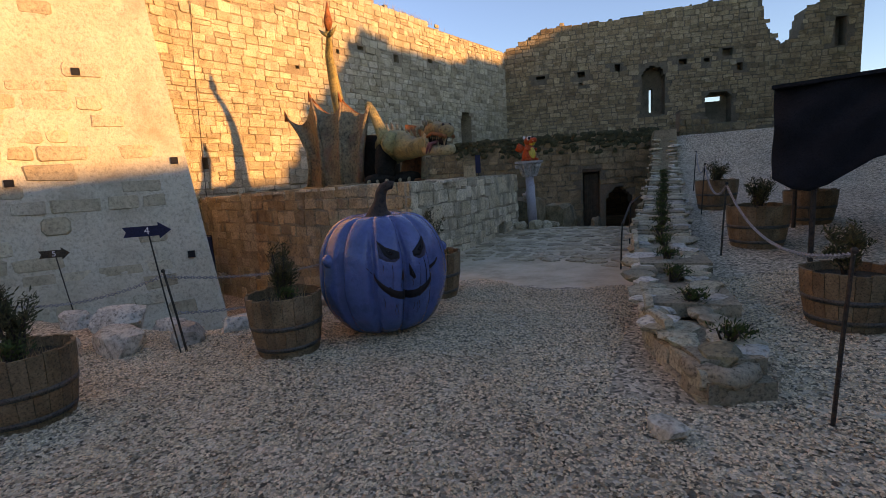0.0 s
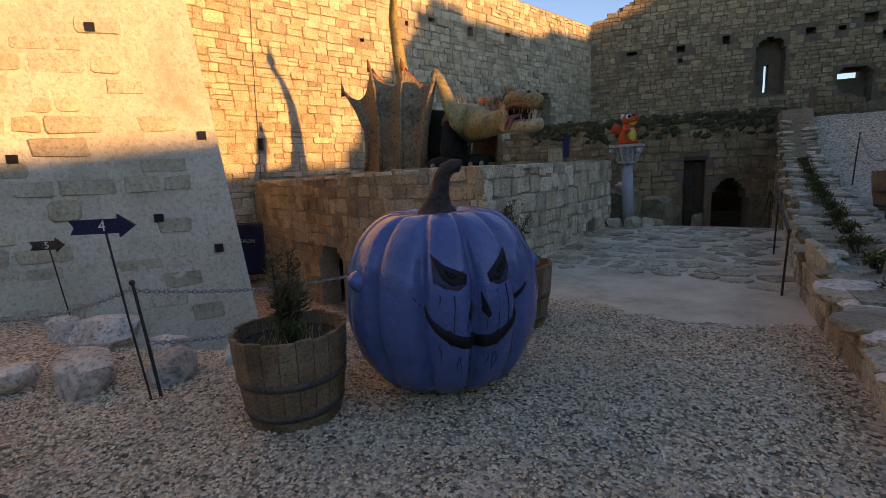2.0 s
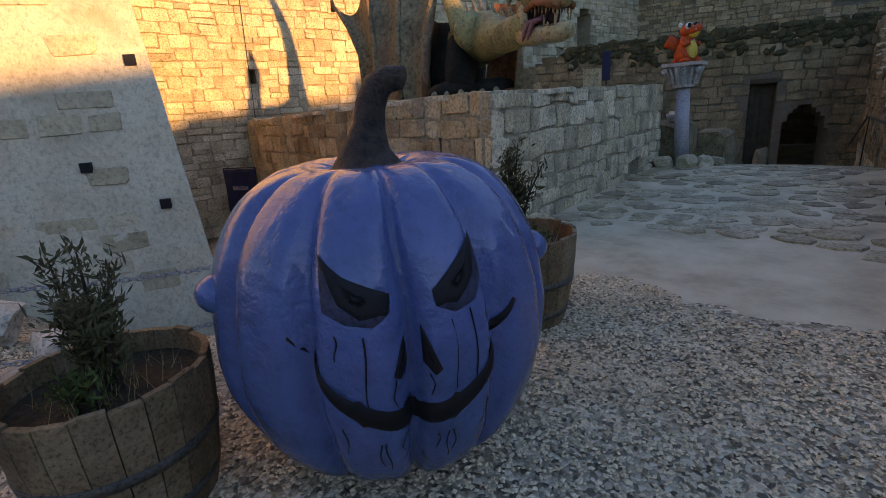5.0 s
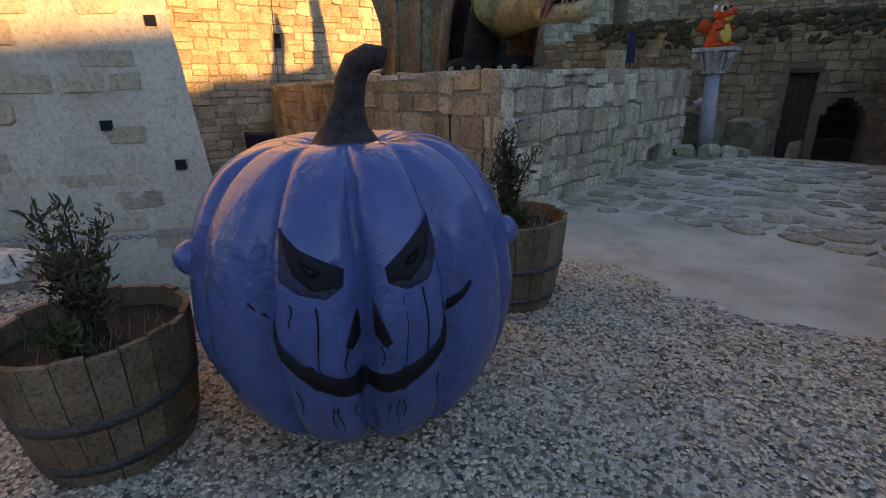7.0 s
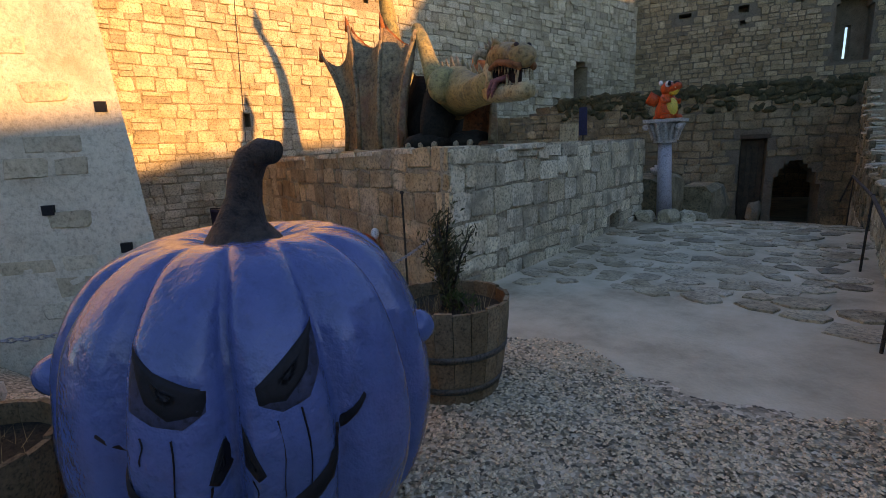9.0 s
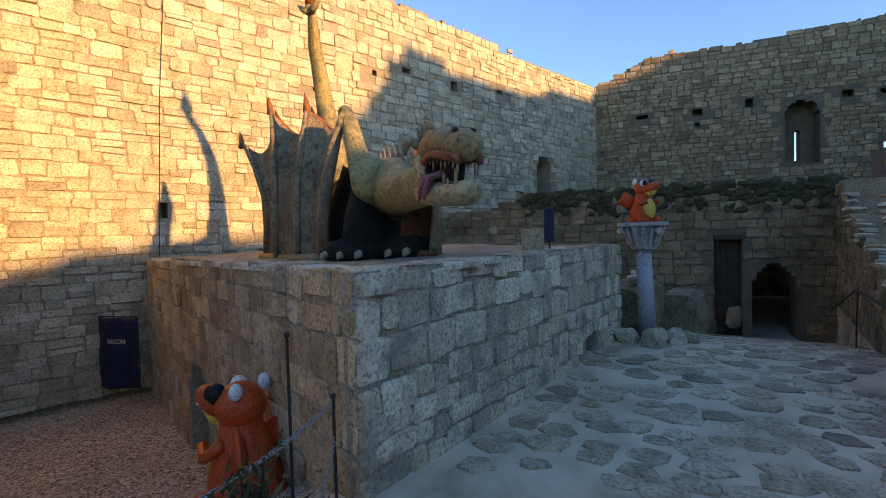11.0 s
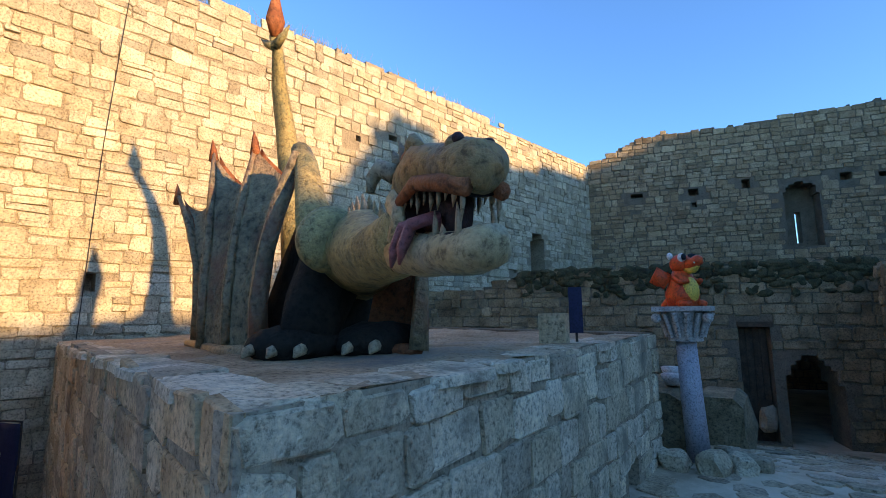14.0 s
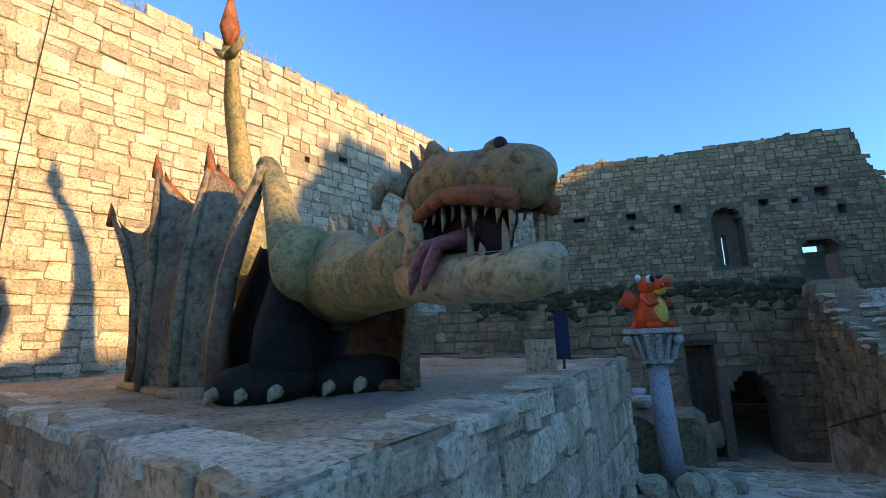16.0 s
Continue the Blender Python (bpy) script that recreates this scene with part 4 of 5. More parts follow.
    for a, z0, ln in ((-12, 0.82, 0.28), (-19, 0.83, 0.08), (-5, 0.66, 0.1), (5, 0.66, 0.08), (12, 0.83, 0.24), (18, 0.85, 0.3), (-20, 0.50, 0.12), (-9, 0.42, 0.15), (-11, 0.42, 0.12), (-4, 0.415, 0.08), (6, 0.415, 0.08), (9, 0.42, 0.14), (11, 0.42, 0.1), (22, 0.5, 0.15)):
        V = []
        for k in range(9):
            z = z0 - ln * k / 8
            wd = 0.28 * (1 - 0.6 * k / 8)
            aa = a + 0.5 * math.sin(k * 0.7 + a)
            V += [pumpkin_point(aa - wd, z, 0.004), pumpkin_point(aa, z, 0.008), pumpkin_point(aa + wd, z, 0.004)]
        mesh_ob("paint_drip", V, [(k * 3 + j, k * 3 + j + 1, k * 3 + j + 4, k * 3 + j + 3) for k in range(8) for j in range(2)], m_facepaint, ob)
    return tagged(ob, "giant blue violet pumpkin with a black carved grin on gravel", "pumpkin")


pumpkin()


def half_barrel(at, r, h, rz=0, label="weathered oak half barrel planter with dark hoops"):
    ob = empty("half_barrel_planter", at, rz)
    n = 22
    prof = [(0, 0.80), (0.25, 0.88), (0.5, 0.94), (0.75, 0.98), (1.0, 1.0)]
    rr = lambda v: r * lerp(prof, v)
    for k in range(n):
        a0, a1 = 2 * math.pi * (k + 0.02) / n, 2 * math.pi * (k + 0.98) / n
        V = []
        top = 1.0 + 0.012 * math.sin(k * 2.3)
        for v in (0, 0.25, 0.5, 0.75, top):
            for rad in (rr(v), rr(v) - 0.028):
                V += [(rad * math.cos(a), rad * math.sin(a), v * h) for a in (a0, a1)]
        F = []
        for j in range(4):
            b = j * 4
            F += [(b, b + 1, b + 5, b + 4), (b + 3, b + 2, b + 6, b + 7), (b + 2, b, b + 4, b + 6), (b + 1, b + 3, b + 7, b + 5)]
        F += [(1, 0, 2, 3), (16, 17, 19, 18)]
        mesh_ob("stave", V, F, m_wood, ob)
    for v in (0.16, 0.52, 0.93):
        V, m = [], 44
        for dz in (-0.022, 0.022):
            for d in (0.004, -0.004):
                V += [((rr(v + dz / h) + d) * math.cos(2 * math.pi * i / m), (rr(v + dz / h) + d) * math.sin(2 * math.pi * i / m), v * h + dz) for i in range(m)]
        F = []
        for i in range(m):
            j = (i + 1) % m
            F += [(i, j, 2 * m + j, 2 * m + i), (2 * m + i, 2 * m + j, 3 * m + j, 3 * m + i), (m + j, m + i, 3 * m + i, 3 * m + j), (j, i, m + i, m + j)]
        if v < 0.9:
            mesh_ob("hoop", V, F, m_hoop, ob, smooth=True)
    S = Shape()
    S.loft([(0, 0, 0.02), (0, 0, h * 0.5), (0, 0, h * 0.84)], [r * 0.75, r * 0.85, r * 0.92], 24, 0, up=(0, 1, 0), rough=0.012)
    S.make("soil", m_soil, ob)
    return tagged(ob, label, "planter", "half barrel planters")


def shrub(at, height, spread, seed, label="thin dry cypress shrub in a barrel", mat=None, name="cypress_shrub", leaves=1700):
    rng = random.Random(seed)
    ob = empty(name, at)
    S, T = Shape(), Shape()
    n = 12
    for k in range(n):
        a = rng.uniform(0, 6.283)
        lean = rng.uniform(0.05, 1.0) ** 0.8 * spread
        hh = height * rng.uniform(0.55, 1.0) * (1 - 0.3 * lean / spread)
        p0 = Vector((rng.uniform(-0.04, 0.04), rng.uniform(-0.04, 0.04), 0))
        p2 = Vector((lean * math.cos(a), lean * math.sin(a), hh))
        p1 = p0.lerp(p2, 0.5) + Vector((0, 0, 0.08))
        T.loft([p0, p1, p2], [0.012, 0.008, 0.003], 5, 0, up=(0, 1, 0))
        for q in range(leaves // n):
            f = rng.uniform(0.18, 1.03)
            b = p0.lerp(p1, min(1, f * 2)) if f < 0.5 else p1.lerp(p2, f * 2 - 1)
            d = Vector((rng.gauss(0, 1), rng.gauss(0, 1), rng.uniform(0.3, 2.0))).normalized()
            ln, wd = rng.uniform(0.025, 0.075), rng.uniform(0.004, 0.009)
            s = d.cross(Vector((rng.random(), rng.random(), 0.3))).normalized() * wd
            c = b + Vector((rng.gauss(0, 0.028), rng.gauss(0, 0.028), rng.gauss(0, 0.02)))
            S.add([c - s * 0.5, c + d * ln * 0.5 - s, c + d * ln, c + d * ln * 0.5 + s], [(0, 1, 2, 3)])
    T.make("trunk", m_stem, ob)
    S.make("foliage", mat or m_leaf, ob)
    return tagged(ob, label, "shrub")


BARRELS = [((-0.34, 4.66, 0.0), 0.37, 0.60, 0.62), ((0.14, 7.0, 0.0), 0.40, 0.62, 0.75), ((-1.28, 2.86, -0.02), 0.36, 0.58, 0.6)]
for k, (p, r, h, sh) in enumerate(BARRELS):
    half_barrel(p, r, h, 17 * k)
    shrub((p[0], p[1], p[2] + h * 0.84), sh, 0.2, 40 + k)
    shrub((p[0] + 0.14, p[1] - 0.1, p[2] + h * 0.84), 0.16, 0.12, 60 + k, "small green weeds growing in the planter", m_weed, "weeds", 260)
    rng = random.Random(k)
    S = Shape()
    for q in range(90):
        a, d = rng.uniform(0, 6.28), rng.uniform(0, 0.26)
        c = Vector((p[0] + d * math.cos(a), p[1] + d * math.sin(a), p[2] + h * 0.83))
        e = Vector((rng.gauss(0, 0.05), rng.gauss(0, 0.05), rng.uniform(0.05, 0.2)))
        S.add([c, c + e + Vector((0.002, 0, 0)), c + Vector((0.004, 0.002, 0))], [(0, 1, 2)])
    tagged(S.make("dry_grass", m_straw), "dry straw tufts in the planter", "grass", kind="stuff")
RAMP_BARRELS = [((4.55, 6.35), 0.36, 0.5), ((4.25, 9.3), 0.4, 0.6), ((3.95, 12.6), 0.4, 0.6), ((5.2, 11.0), 0.38, 0.55)]
for k, ((x, y), r, h) in enumerate(RAMP_BARRELS):
    z = ground_z(x, y) - 0.02
    half_barrel((x, y, z), r, h, 31 * k)
    shrub((x, y, z + h * 0.84), 0.55, 0.24, 80 + k, leaves=1300)


def iron_post(x, y, h, lean=0.0, label="thin rusty iron stake holding a chain", z=None):
    S = Shape()
    S.loft([(0, 0, -0.05), (lean * 0.5, 0, h * 0.5), (lean, 0.0, h)], [0.013, 0.012, 0.011], 7, 0, up=(0, 1, 0), rough=0.003)
    S.ball((lean, 0, h - 0.02), 0.022, 0, 8, 6)
    ob = S.make("iron_stake", m_iron)
    ob.matrix_basis = pose(x, y, ground_z(x, y) if z is None else z)
    return tagged(ob, label, "post", "chain posts")


def chain(a, b, sag):
    a, b = Vector(a), Vector(b)
    n = max(8, int((b - a).length / 0.032))
    S = Shape()
    P = [a.lerp(b, k / n) - Vector((0, 0, sag * 4 * (k / n) * (1 - k / n))) for k in range(n + 1)]
    for k in range(n):
        d = (P[k + 1] - P[k])
        c, L = (P[k] + P[k + 1]) / 2, d.length * 0.72
        d.normalize()
        s = d.cross(Vector((0, 0, 1))).normalized()
        u = s.cross(d)
        o = s if k % 2 else u
        ring = [c + d * (L * math.cos(q)) + o * (0.014 * math.sin(q)) for q in [6.283 * j / 8 for j in range(8)]]
        V = []
        nn = d.cross(o)
        for j, p in enumerate(ring):
            r = (p - c).normalized()
            V += [p + r * 0.005, p + nn * 0.005, p - r * 0.005, p - nn * 0.005]
        F = [(4 * j + q, 4 * j + (q + 1) % 4, 4 * ((j + 1) % 8) + (q + 1) % 4, 4 * ((j + 1) % 8) + q) for j in range(8) for q in range(4)]
        S.add(V, F)
    return tagged(S.make("chain", m_chain), "slack grey steel barrier chain between stakes", "chain", "barrier chains")


# barrier on the building side
iron_post(-1.40, 4.28, 0.88, -0.2)
iron_post(-1.55, 8.35, 1.25, 0.0, z=-0.1)
iron_post(-1.16, 8.42, 0.75, 0.0)
iron_post(-3.9, 3.3, 0.8, -0.1)
chain((-1.59, 4.28, 0.82), (-3.98, 3.3, 0.72), 0.22)
chain((-1.59, 4.28, 0.80), (-0.95, 6.5, 0.62), 0.1)
chain((-1.45, 4.28, 0.42), (-0.95, 6.5, 0.30), 0.1)
chain((-1.16, 8.42, 0.70), (-0.95, 6.5, 0.62), 0.14)
chain((-1.16, 8.42, 0.45), (-0.55, 7.6, 0.05), 0.04)
iron_post(-0.95, 6.5, 0.66, 0.0)
# barrier on the ramp and by the low wall
RP = [(4.05, 4.6, 1.1), (3.75, 8.6, 1.0), (3.65, 11.9, 1.0), (3.6, 15.0, 1.0)]
for x, y, h in RP:
    iron_post(x, y, h, 0.05)
for (x0, y0, h0), (x1, y1, h1) in zip(RP, RP[1:]):
    chain((x0 + 0.05, y0, ground_z(x0, y0) + h0 - 0.04), (x1 + 0.05, y1, ground_z(x1, y1) + h1 - 0.04), 0.3)
iron_post(2.42, 9.0, 0.75, 0.03, "dark handrail post beside the low wall")
iron_post(2.36, 11.4, 0.85, 0.02, "dark handrail post beside the low wall")
iron_post(2.3, 16.2, 0.95, 0.02, "dark handrail post beside the low wall", z=-0.2)
S = Shape()
S.loft([(2.45, 9.0, 0.73), (2.38, 11.4, 0.88), (2.3, 16.2, 0.75), (2.2, 19.6, -0.1)], [0.018] * 4, 7, 0)
tagged(S.make("handrail", m_iron), "thin dark iron handrail along the wall", "handrail")


def arrow_sign(at, rz, digit, size, stake, mat):
    ob = empty("arrow_sign", at, rz)
    w, h = size
    o = [(-w / 2, -h / 2), (w * 0.24, -h / 2), (w * 0.24, -h * 0.8), (w / 2, 0), (w * 0.24, h * 0.8), (w * 0.24, h / 2), (-w / 2, h / 2), (-w / 2 + 0.03, 0)]
    V = [(x, -0.008, z) for x, z in o] + [(x, 0.008, z) for x, z in o]
    n = len(o)
    mesh_ob("arrow_board", V, [tuple(range(n)), tuple(range(2 * n - 1, n - 1, -1))] + [(k, k + n, (k + 1) % n + n, (k + 1) % n) for k in range(n)], mat, ob, "arrow-shaped painted board")
    S = Shape()
    S.loft([(0, 0.014, 0), (0.06, 0.014, -stake / 2), (0.13, 0.014, -stake)], [0.008] * 3, 6, 0, up=(0, 1, 0))
    S.make("stake", m_iron, ob)
    cu = bpy.data.curves.new("number", "FONT")
    cu.body, cu.size, cu.extrude, cu.align_x, cu.align_y = digit, h * 1.05, 0.001, "CENTER", "CENTER"
    t = new("number", cu)
    cu.materials.append(m_white)
    t.parent = ob
    t.matrix_basis = pose(0, -0.011, 0, 90, 0, 0)
    return tagged(ob, "dark arrow sign with a white number on a thin stake", "sign", "route signs")


arrow_sign((-1.50, 4.12, 1.30), 36, "4", (0.44, 0.10), 1.28, m_navy)
arrow_sign((-4.35, 4.6, 0.95), 40, "5", (0.36, 0.10), 1.15, m_oldwood)

# hanging banners
def banner(name, at, rz, w, h, mat, label, lines):
    ob = empty(name, at, rz)
    V, n = [], 14
    for j in range(n + 1):
        for i in range(n + 1):
            x, z = w * (i / n - 0.5), -h * j / n
            V.append((x, 0.02 * math.sin(i * 0.9 + j * 0.5) - 0.07 * (j / n) ** 3 * math.sin(i * 0.4), z))
    F = [(j * (n + 1) + i, (j + 1) * (n + 1) + i, (j + 1) * (n + 1) + i + 1, j * (n + 1) + i + 1) for j in range(n) for i in range(n)]
    c = mesh_ob("banner_sheet", V, F, mat, ob, smooth=True)
    md = c.modifiers.new("thickness", "SOLIDIFY")
    md.thickness = 0.008
    S = Shape()
    for x in (-w / 2, w / 2):
        S.loft([(x, 0.03, 0.02), (x, 0.03, -h)], [0.014, 0.014], 6, 0, up=(0, 1, 0))
    S.loft([(-w / 2, 0.03, 0.02), (w / 2, 0.03, 0.02)], [0.014, 0.014], 6)
    S.make("banner_frame", m_iron, ob)
    for k, txt in enumerate(lines):
        cu = bpy.data.curves.new("lettering", "FONT")
        cu.body, cu.size, cu.extrude, cu.align_x = txt, w * 0.15, 0.001, "CENTER"
        t = new("lettering", cu)
        cu.materials.append(m_white)
        t.parent = ob
        t.matrix_basis = pose(0, -0.035, -h * 0.36 - k * w * 0.27, 90, 0, 0)
    return tagged(ob, label, "banner")


banner("cloth_banner", (-8.55, 9.8, 0.45), 22, 0.85, 1.3, m_navy, "dark navy cloth banner with faint white lettering", ["SALON"])
banner("vinyl_banner", (-6.1, 3.6, 3.2), 55.6, 1.1, 1.7, m_vinyl, "torn golden vinyl banner on the building wall", [])

# loose pale rocks along the gravel edge
rng = random.Random(9)
for k, (x, y, sx, sy, sz) in enumerate([(-2.25, 4.1, 0.36, 0.2, 0.17), (-1.75, 4.55, 0.24, 0.17, 0.13), (-1.6, 5.1, 0.2, 0.14, 0.13), (-2.75, 3.75, 0.22, 0.17, 0.13), (-3.3, 3.6, 0.25, 0.17, 0.12), (-1.35, 5.3, 0.17, 0.13, 0.08), (-1.15, 5.75, 0.15, 0.12, 0.08), (-3.1, 4.6, 0.3, 0.24, 0.2), (-3.9, 4.5, 0.2, 0.16, 0.14), (-1.15, 6.25, 0.16, 0.13, 0.09), (-2.6, 4.9, 0.2, 0.16, 0.12), (3.15, 4.2, 0.13, 0.09, 0.06)]):
    rock("boulder", (x, y, ground_z(x, y) + sz * 0.55), (sx, sy, sz), rng.uniform(0, 360), k % 6, "pale broken limestone boulder at the gravel edge", "edge boulders")
for k, (x, y, s) in enumerate([(-0.6, 13.75, 0.17), (-0.2, 13.8, 0.19), (0.05, 13.95, 0.16), (0.2, 14.15, 0.15), (-0.75, 13.9, 0.13), (0.0, 14.5, 0.15)]):
    rock("boulder", (x, y, ground_z(x, y) + s * 0.5), (s, s * 0.85, s * 0.75), 60 * k, k % 6, "brown field stone round the column's foot", "column stones", mat=m_stone_ob)
# capping stones of the low ramp wall
cap = tagged(empty("wall_capping"), "uneven pale capping stones and weeds on the low wall", "wall", kind="structure")
for k in range(120):
    y = 5.15 + (k / 119) ** 1.25 * 14.75
    x = lerp(LOW_X, y) + (0.10 if k % 2 else lerp([(5, 0.38), (6.5, 0.62)], y)) + rng.uniform(-0.06, 0.06)
    s = rng.uniform(0.12, 0.24)
    rock("capping_stone", (x, y, lerp(LOW_TOP, y) - 0.05), (s * 0.85, s, 0.05), rng.uniform(0, 360), k % 6, parent=cap, mat=None if rng.random() < 0.35 else m_stone_ob)
rock("capping_stone", (3.48, 4.97, 0.23), (0.14, 0.14, 0.09), 20, 3, parent=cap, mat=m_stone_dark)
S = Shape()
S.loft([(3.48 + 0.18 * math.cos(6.2832 * q / 20), 4.97 + 0.2 * math.sin(6.2832 * q / 20), 0.17) for q in range(21)], [(0.09, 0.07)] * 21, 8, 0, rough=0.03)
S.loft([(3.48, 4.97, -0.05), (3.48, 4.97, 0.19)], [0.27, 0.2], 18, 0, up=(0, 1, 0), rough=0.03)
S.make("mortar_collar", m_mortar_pale, cap, "pale mortar collar round a rock", True)
for k in range(16):
    y = 5.2 + k * 0.75
    shrub((lerp(LOW_X, y) + 0.38, y, lerp(LOW_TOP, y) - 0.06), 0.16, 0.2, 200 + k, "low green weeds on the wall top", m_weed, "weeds", 260)


def column():
    ob = empty("column", (-0.42, 14.2, 0.1))
    S = Shape()
    S.loft([(0.03, 0, 0), (0, 0, 0.7), (-0.02, 0, 1.42)], [0.135, 0.125, 0.115], 20, 0, up=(0, 1, 0), rough=0.004)
    S.make("shaft", m_column, ob, "grey blue painted pole", True)
    S = Shape()
    S.loft([(-0.02, 0, 1.40), (-0.02, 0, 1.46), (-0.02, 0, 1.62), (-0.02, 0, 1.76)], [0.2, 0.19, 0.22, 0.27], 20, 0, up=(0, 1, 0))
    S.box((-0.34, -0.3, 1.76), (0.3, 0.3, 1.82))
    for k in range(14):
        a = 6.283 * k / 14
        S.loft([(-0.02 + 0.2 * math.cos(a), 0.2 * math.sin(a), 1.45), (-0.02 + 0.25 * math.cos(a), 0.25 * math.sin(a), 1.6), (-0.02 + 0.31 * math.cos(a), 0.31 * math.sin(a), 1.74)], [0.03, 0.03, 0.035], 6, 0, up=(0.3, 0.2, 1))
    for sx in (-1, 1):
        S.ball((-0.02 + 0.28 * sx, -0.24, 1.68), (0.06, 0.05, 0.06), 0, 10, 8)
    S.make("capital", m_capital, ob, "grey leaf-carved capital")
    return tagged(ob, "slim grey column with a carved capital among stones", "column")


column()


def figurine(at, rz, s, label):
    S = Shape()
    S.loft([(0, 0, 0), (0, 0, 0.14), (0, -0.01, 0.3), (0, -0.02, 0.42)], [0.17, 0.19, 0.14, 0.1], 14, 0, up=(0, 1, 0))
    S.ball((0, -0.10, 0.18), (0.12, 0.11, 0.17), 1, 12, 10)
    S.ball((0, -0.02, 0.5), (0.13, 0.13, 0.12), 0, 14, 10)
    S.loft([(0, -0.08, 0.5), (0, -0.18, 0.49), (0, -0.26, 0.53), (0, -0.29, 0.56)], [0.085, 0.07, 0.065, 0.03], 12, 0)
    S.loft([(0, -0.08, 0.43), (0, -0.19, 0.43), (0, -0.25, 0.47)], [0.06, 0.05, 0.03], 10, 1)
    for o in (-1, 1):
        S.ball((0.075 * o, -0.1, 0.57), (0.05, 0.045, 0.055), 2 if o < 0 else 3, 10, 8)
        S.ball((0.085 * o, -0.135, 0.575), (0.035, 0.025, 0.04), 3, 8, 6)
        S.ball((0.1 * o, 0.05, 0.6), (0.04, 0.03, 0.045), 2, 8, 6)
        S.ball((0.05 * o, -0.25, 0.5), 0.016, 2, 6, 5)
        S.loft([(0.12 * o, 0.08, 0.28), (0.2 * o, 0.15, 0.36), (0.24 * o, 0.2, 0.27)], [(0.04, 0.1), (0.03, 0.12), (0.01, 0.05)], 8, 0)
        S.loft([(0.12 * o, -0.02, 0.34), (0.15 * o, -0.12, 0.27), (0.09 * o, -0.19, 0.3)], [0.035, 0.03, 0.03], 8, 0)
        S.ball((0.12 * o, -0.12, 0.03), (0.07, 0.11, 0.05), 0, 8, 6)
    S.loft([(0, 0.12, 0.08), (0.02, 0.26, 0.0), (0.03, 0.28, -0.2), (0.0, 0.22, -0.34)], [0.09, 0.07, 0.05, 0.02], 8, 0, up=(1, 0, 0))
    ob = S.make("dragon_figurine", [m_orange, m_yellow, m_white, m_facepaint], smooth=True)
    ob.matrix_basis = pose(*at, 0, 0, rz) @ Matrix.Scale(s, 4)
    return tagged(ob, label, "statue", "orange figurines")


figurine((-0.44, 14.2, 1.92), 55, 1.05, "glossy orange dragon figurine sitting on a column")
figurine((-2.52, 8.58, -0.48), -75, 1.7, "glossy orange dragon figurine standing by the platform")

# door in the niche, sign block on the platform, white pots, old stone
S = Shape()
u = 8.13 / 10.74
nx, ny = NW0[0] + (NW1[0] - NW0[0]) * u, NW0[1] + (NW1[1] - NW0[1]) * u
ob = empty("wooden_door", (nx, ny, -1.2), 15.4)
for k in range(4):
    S = Shape()
    S.box((-0.29 + 0.147 * k, 0.26, 0), (-0.29 + 0.147 * k + 0.14, 0.3, 2.62))
    S.make("plank", m_oldwood, ob)
S = Shape()
S.box((-0.36, -0.05, 2.66), (0.36, 0.2, 2.78))
S.make("lintel", m_oldwood, ob)
tagged(ob, "old dark plank door set in a stone niche", "door")
rock("boulder", (nx + 0.1, ny + 0.1, -0.62), (0.2, 0.16, 0.3), 40, 2, "brown carved stone leaning in the niche", "column stones", mat=m_stone_ob)
S = Shape()
S.box((-0.12, -0.09, 0), (0.12, 0.09, 0.32))
ob = S.make("stone_plinth", m_stone_red)
ob.matrix_basis = pose(-1.22, 11.8, PZ - 0.04, 0, 0, 8)
tagged(ob, "small brown stone plinth on the platform edge", "plinth")
ob = empty("small_info_sign", (-1.06, 11.95, PZ), 20)
S = Shape()
S.box((-0.06, -0.01, 0.1), (0.06, 0.01, 0.52))
S.make("panel", m_navy, ob)
S = Shape()
S.loft([(0, 0.01, -0.05), (0, 0.01, 0.2)], [0.012, 0.012], 6, 0, up=(0, 1, 0))
S.make("stake", m_iron, ob)
tagged(ob, "small dark information sign on the platform edge", "sign")
for k, (x, y, z, r) in enumerate([(-0.72, 14.9, 0.86, 0.16), (-0.85, 15.6, 0.88, 0.14)]):
    S = Shape()
    S.loft([(0, 0, 0), (0, 0, 0.08), (0, 0, 0.14), (0, 0, 0.15), (0, 0, 0.06)], [r * 0.6, r * 0.9, r, r * 0.86, r * 0.7], 18, 0, up=(0, 1, 0))
    ob = S.make("pot", m_basin, smooth=True)
    ob.matrix_basis = pose(x, y, z)
    tagged(ob, "white glazed bowl on the stone ledge", "pot", "white pots")

# black covered stall on the ramp
S = Shape()
V, n = [], 26
for j in range(n + 1):
    for i in range(n + 1):
        x = 4.25 + 4.95 * i / n
        f = j / n
        z = 2.42 + 0.22 * (i / n) - 1.25 * f * (0.85 + 0.15 * math.sin(i * 0.8))
        V.append((x, 8.3 + 0.06 * math.sin(i * 1.3 + j * 0.4) - 0.05 * i / n, z))
S.add(V, [(j * (n + 1) + i, (j + 1) * (n + 1) + i, (j + 1) * (n + 1) + i + 1, j * (n + 1) + i + 1) for j in range(n) for i in range(n)])
stall = empty("covered_stall")
c = S.make("drape", m_black, stall, "sagging black plastic drape", True)
c.modifiers.new("thickness", "SOLIDIFY").thickness = 0.012
S = Shape()
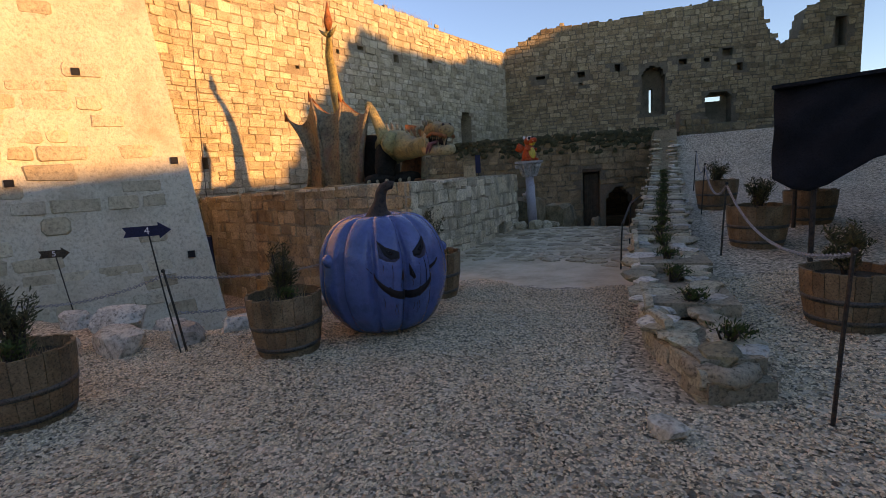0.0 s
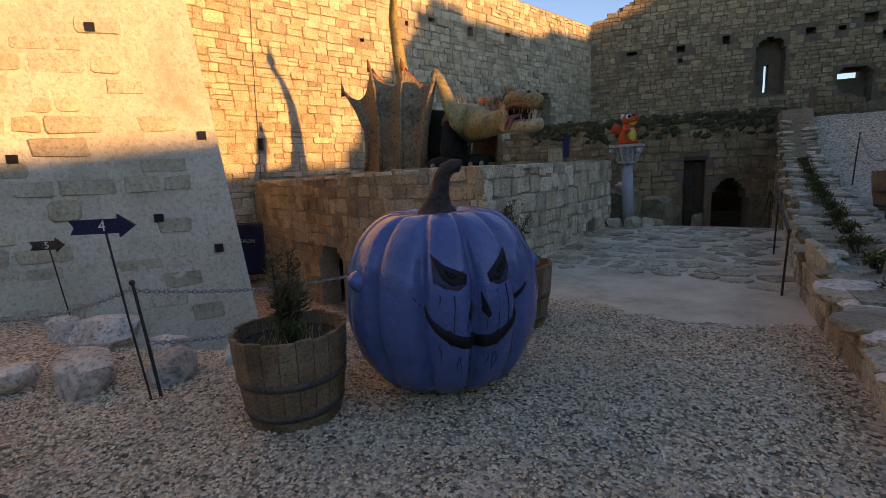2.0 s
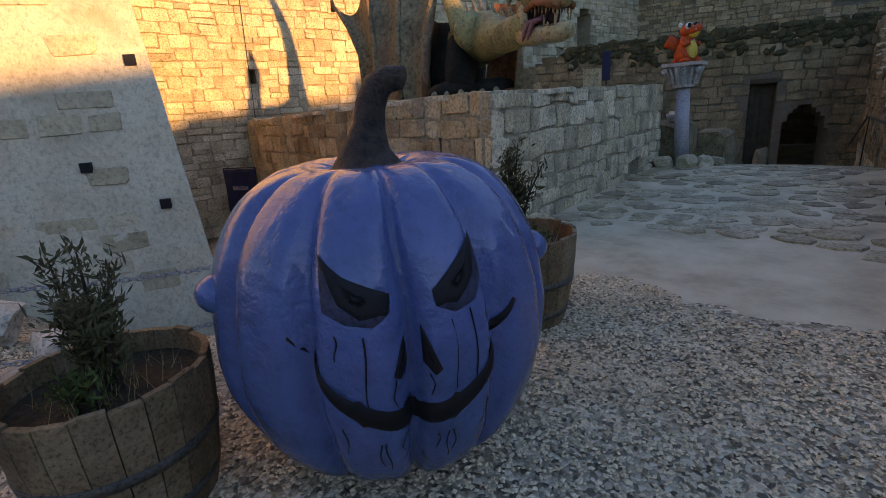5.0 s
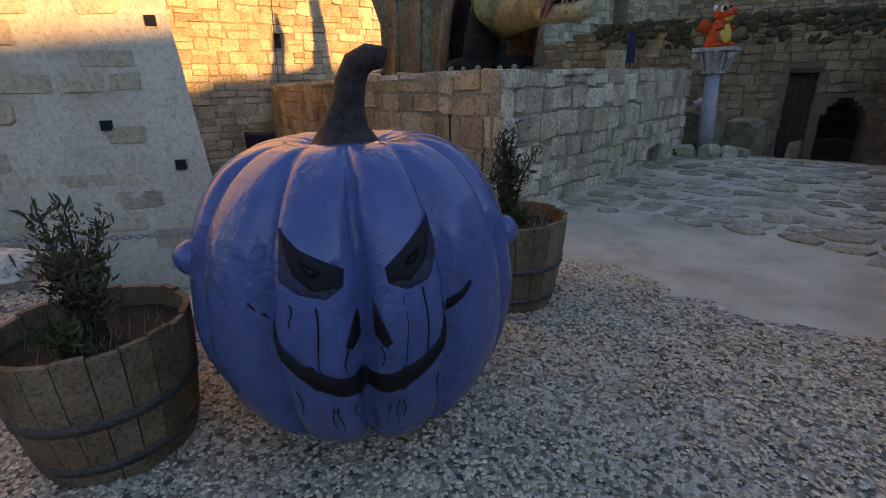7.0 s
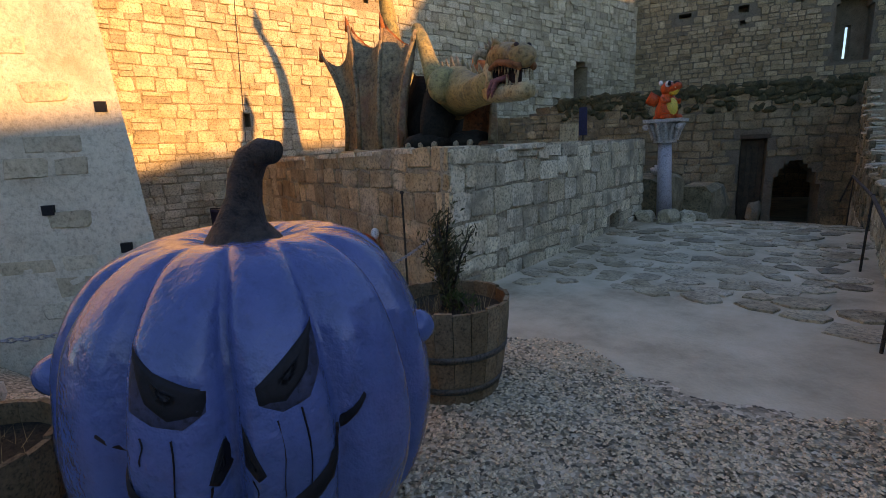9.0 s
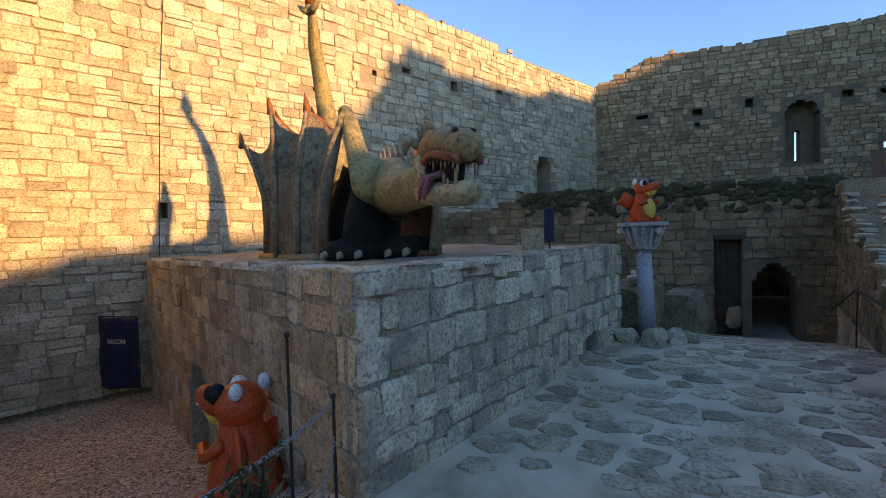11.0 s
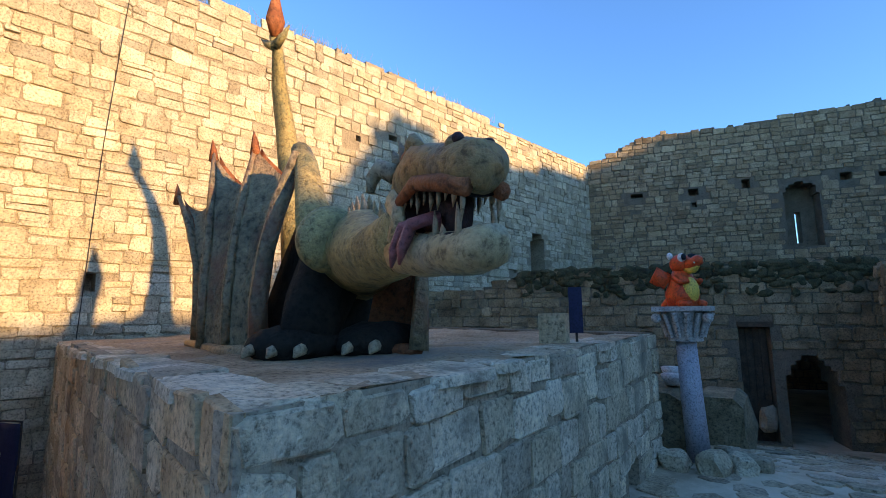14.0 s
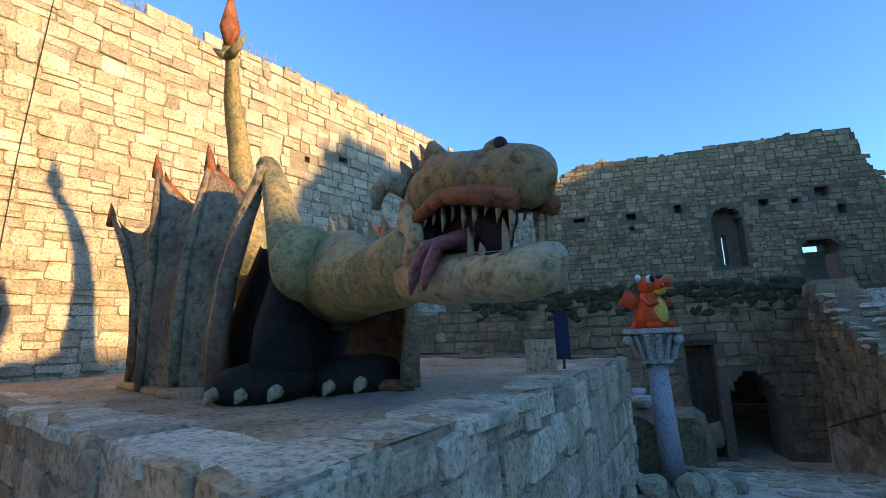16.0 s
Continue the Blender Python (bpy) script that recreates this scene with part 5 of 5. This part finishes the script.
S.add([(4.2, 8.2, 2.42), (9.3, 8.2, 2.65), (9.3, 10.6, 2.7), (4.8, 10.6, 2.5), (4.2, 8.2, 2.46), (9.3, 8.2, 2.69), (9.3, 10.6, 2.74), (4.8, 10.6, 2.54)], [(3, 2, 1, 0), (4, 5, 6, 7), (0, 1, 5, 4), (1, 2, 6, 5), (2, 3, 7, 6), (3, 0, 4, 7)])
S.make("roof_sheet", m_black, stall)
for x, y in ((4.7, 8.4), (9.2, 8.4), (9.2, 10.5), (4.9, 10.5)):
    S = Shape()
    S.loft([(x, y, ground_z(x, y) - 0.05), (x, y, 2.45)], [0.03, 0.03], 8, 0, up=(0, 1, 0))
    S.make("pole", m_iron, stall)
tagged(stall, "stall covered with black plastic on thin poles", "stall")

# thin cable on the west wall and grass on its top
S = Shape()
cb = lambda u, z: (LW0[0] + (LW1[0] - LW0[0]) * u / 27.4 + 0.06, LW0[1] + (LW1[1] - LW0[1]) * u / 27.4 - 0.01, z)
S.loft([cb(9.0, 8.5), cb(8.75, 5.0), cb(8.6, 1.5)], [0.008] * 3, 5, 0, up=(0, 1, 0))
tagged(S.make("cable", m_iron), "thin dark cable hanging down the wall", "cable")
S = Shape()
rng = random.Random(77)
for k in range(900):
    u = rng.choice((rng.uniform(6, 20), rng.gauss(10, 0.6), rng.gauss(13, 0.8), rng.gauss(19, 0.9)))
    c = Vector(cb(u, lerp([(0, 8.3), (9, 8.5), (13, 8.75), (16, 8.85), (20, 8.62), (27.4, 8.45)], u) + 0.05)) + Vector((-rng.uniform(0, 0.9), 0, 0))
    e = Vector((rng.gauss(0, 0.09), rng.gauss(0, 0.09), rng.uniform(0.1, 0.34)))
    S.add([c, c + Vector((0.012, 0.008, 0)), c + e], [(0, 1, 2)])
tagged(S.make("wall_grass", m_straw), "dry grass growing on the wall top", "grass", kind="stuff")


# ---- paving and gravel ----
def paving():
    rng = random.Random(15)
    base = tagged(empty("pavement"), "uneven flat paving stones set in cement", "pavement", kind="structure")
    meshes = []
    for k in range(12):
        n = rng.randint(5, 7)
        out = []
        for i in range(n):
            a = 6.283 * i / n + rng.uniform(-0.2, 0.2)
            r = rng.uniform(0.75, 1.05)
            out.append((r * math.cos(a), r * math.sin(a)))
        V = [(x, y, -0.03) for x, y in out] + [(x * 0.98, y * 0.98, 0.006) for x, y in out] + [(x * 0.9, y * 0.9, 0.010) for x, y in out]
        F = [(r * n + i, r * n + (i + 1) % n, (r + 1) * n + (i + 1) % n, (r + 1) * n + i) for r in range(2) for i in range(n)] + [tuple(range(2 * n, 3 * n))]
        me = bpy.data.meshes.new("paving_stone")
        me.from_pydata(V, [], F)
        me.materials.append(m_pave)
        meshes.append(me)
    made = 0
    y = 9.35
    while y < 20.2 and made < 300:
        x = -0.7 + rng.uniform(0, 0.2)
        while x < 2.4:
            s = rng.uniform(0.12, 0.24)
            if rng.random() < 0.86 and y > 9.35 + 0.3 * (0.5 - rng.random()):
                e = 0.05
                sl = math.atan2(court_z(0.5, y + e) - court_z(0.5, y - e), 2 * e)
                ob = new("paving_stone", rng.choice(meshes))
                ob.parent = base
                ob.matrix_basis = Matrix.Translation((x, y + rng.uniform(-0.08, 0.08), court_z(0.5, y) + 0.006)) @ Matrix.Rotation(sl, 4, "X") @ Matrix.Rotation(rng.uniform(-0.35, 0.35), 4, "Z") @ Matrix.Diagonal((s * 1.12, s * rng.uniform(0.75, 0.98), 1, 1))
                made += 1
            x += s * 2.12
        y += 0.275
    return base


paving()


def gravel():
    rng = np.random.default_rng(3)
    n = 95000
    x = rng.uniform(-2.9, 4.6, n)
    y = 1.6 + 6.5 * rng.random(n) ** 0.9
    keep = (y < 7.8 + 0.25 * np.sin(x * 3)) & ~((x > 2.75) & (x < 3.5) & (y > 4.6))
    x, y = x[keep], y[keep]
    n = len(x)
    z = np.array([ground_z(a, b) + 0.02 * noise.noise((a * 1.3, b * 1.3, 0)) + 0.012 * noise.noise((a * 4, b * 4, 3)) for a, b in zip(x, y)])
    s = rng.uniform(0.008, 0.019, n)
    base = np.array([(1, 0, 0), (0, 1, 0), (-1, 0, 0), (0, -1, 0), (0, 0, 0.75), (0, 0, -0.6)])
    ang = rng.uniform(0, 6.283, n)
    sc = np.stack([s, s * rng.uniform(0.55, 1.0, n), s * rng.uniform(0.5, 0.9, n)], 1)
    P = base[None] * sc[:, None] + rng.normal(0, 0.0015, (n, 6, 3))
    c, d = np.cos(ang)[:, None], np.sin(ang)[:, None]
    X = P[..., 0] * c - P[..., 1] * d + x[:, None]
    Y = P[..., 0] * d + P[..., 1] * c + y[:, None]
    Z = P[..., 2] + z[:, None] + 0.006
    V = np.stack([X, Y, Z], 2).reshape(-1, 3)
    tri = np.array([(0, 1, 4), (1, 2, 4), (2, 3, 4), (3, 0, 4), (1, 0, 5), (2, 1, 5), (3, 2, 5), (0, 3, 5)])
    F = (np.arange(n)[:, None, None] * 6 + tri[None]).reshape(-1, 3)
    ob = mesh_ob("gravel", V.tolist(), F.tolist(), m_pebble)
    return tagged(ob, "loose pinkish grey gravel pebbles", "gravel", kind="stuff")


gravel()
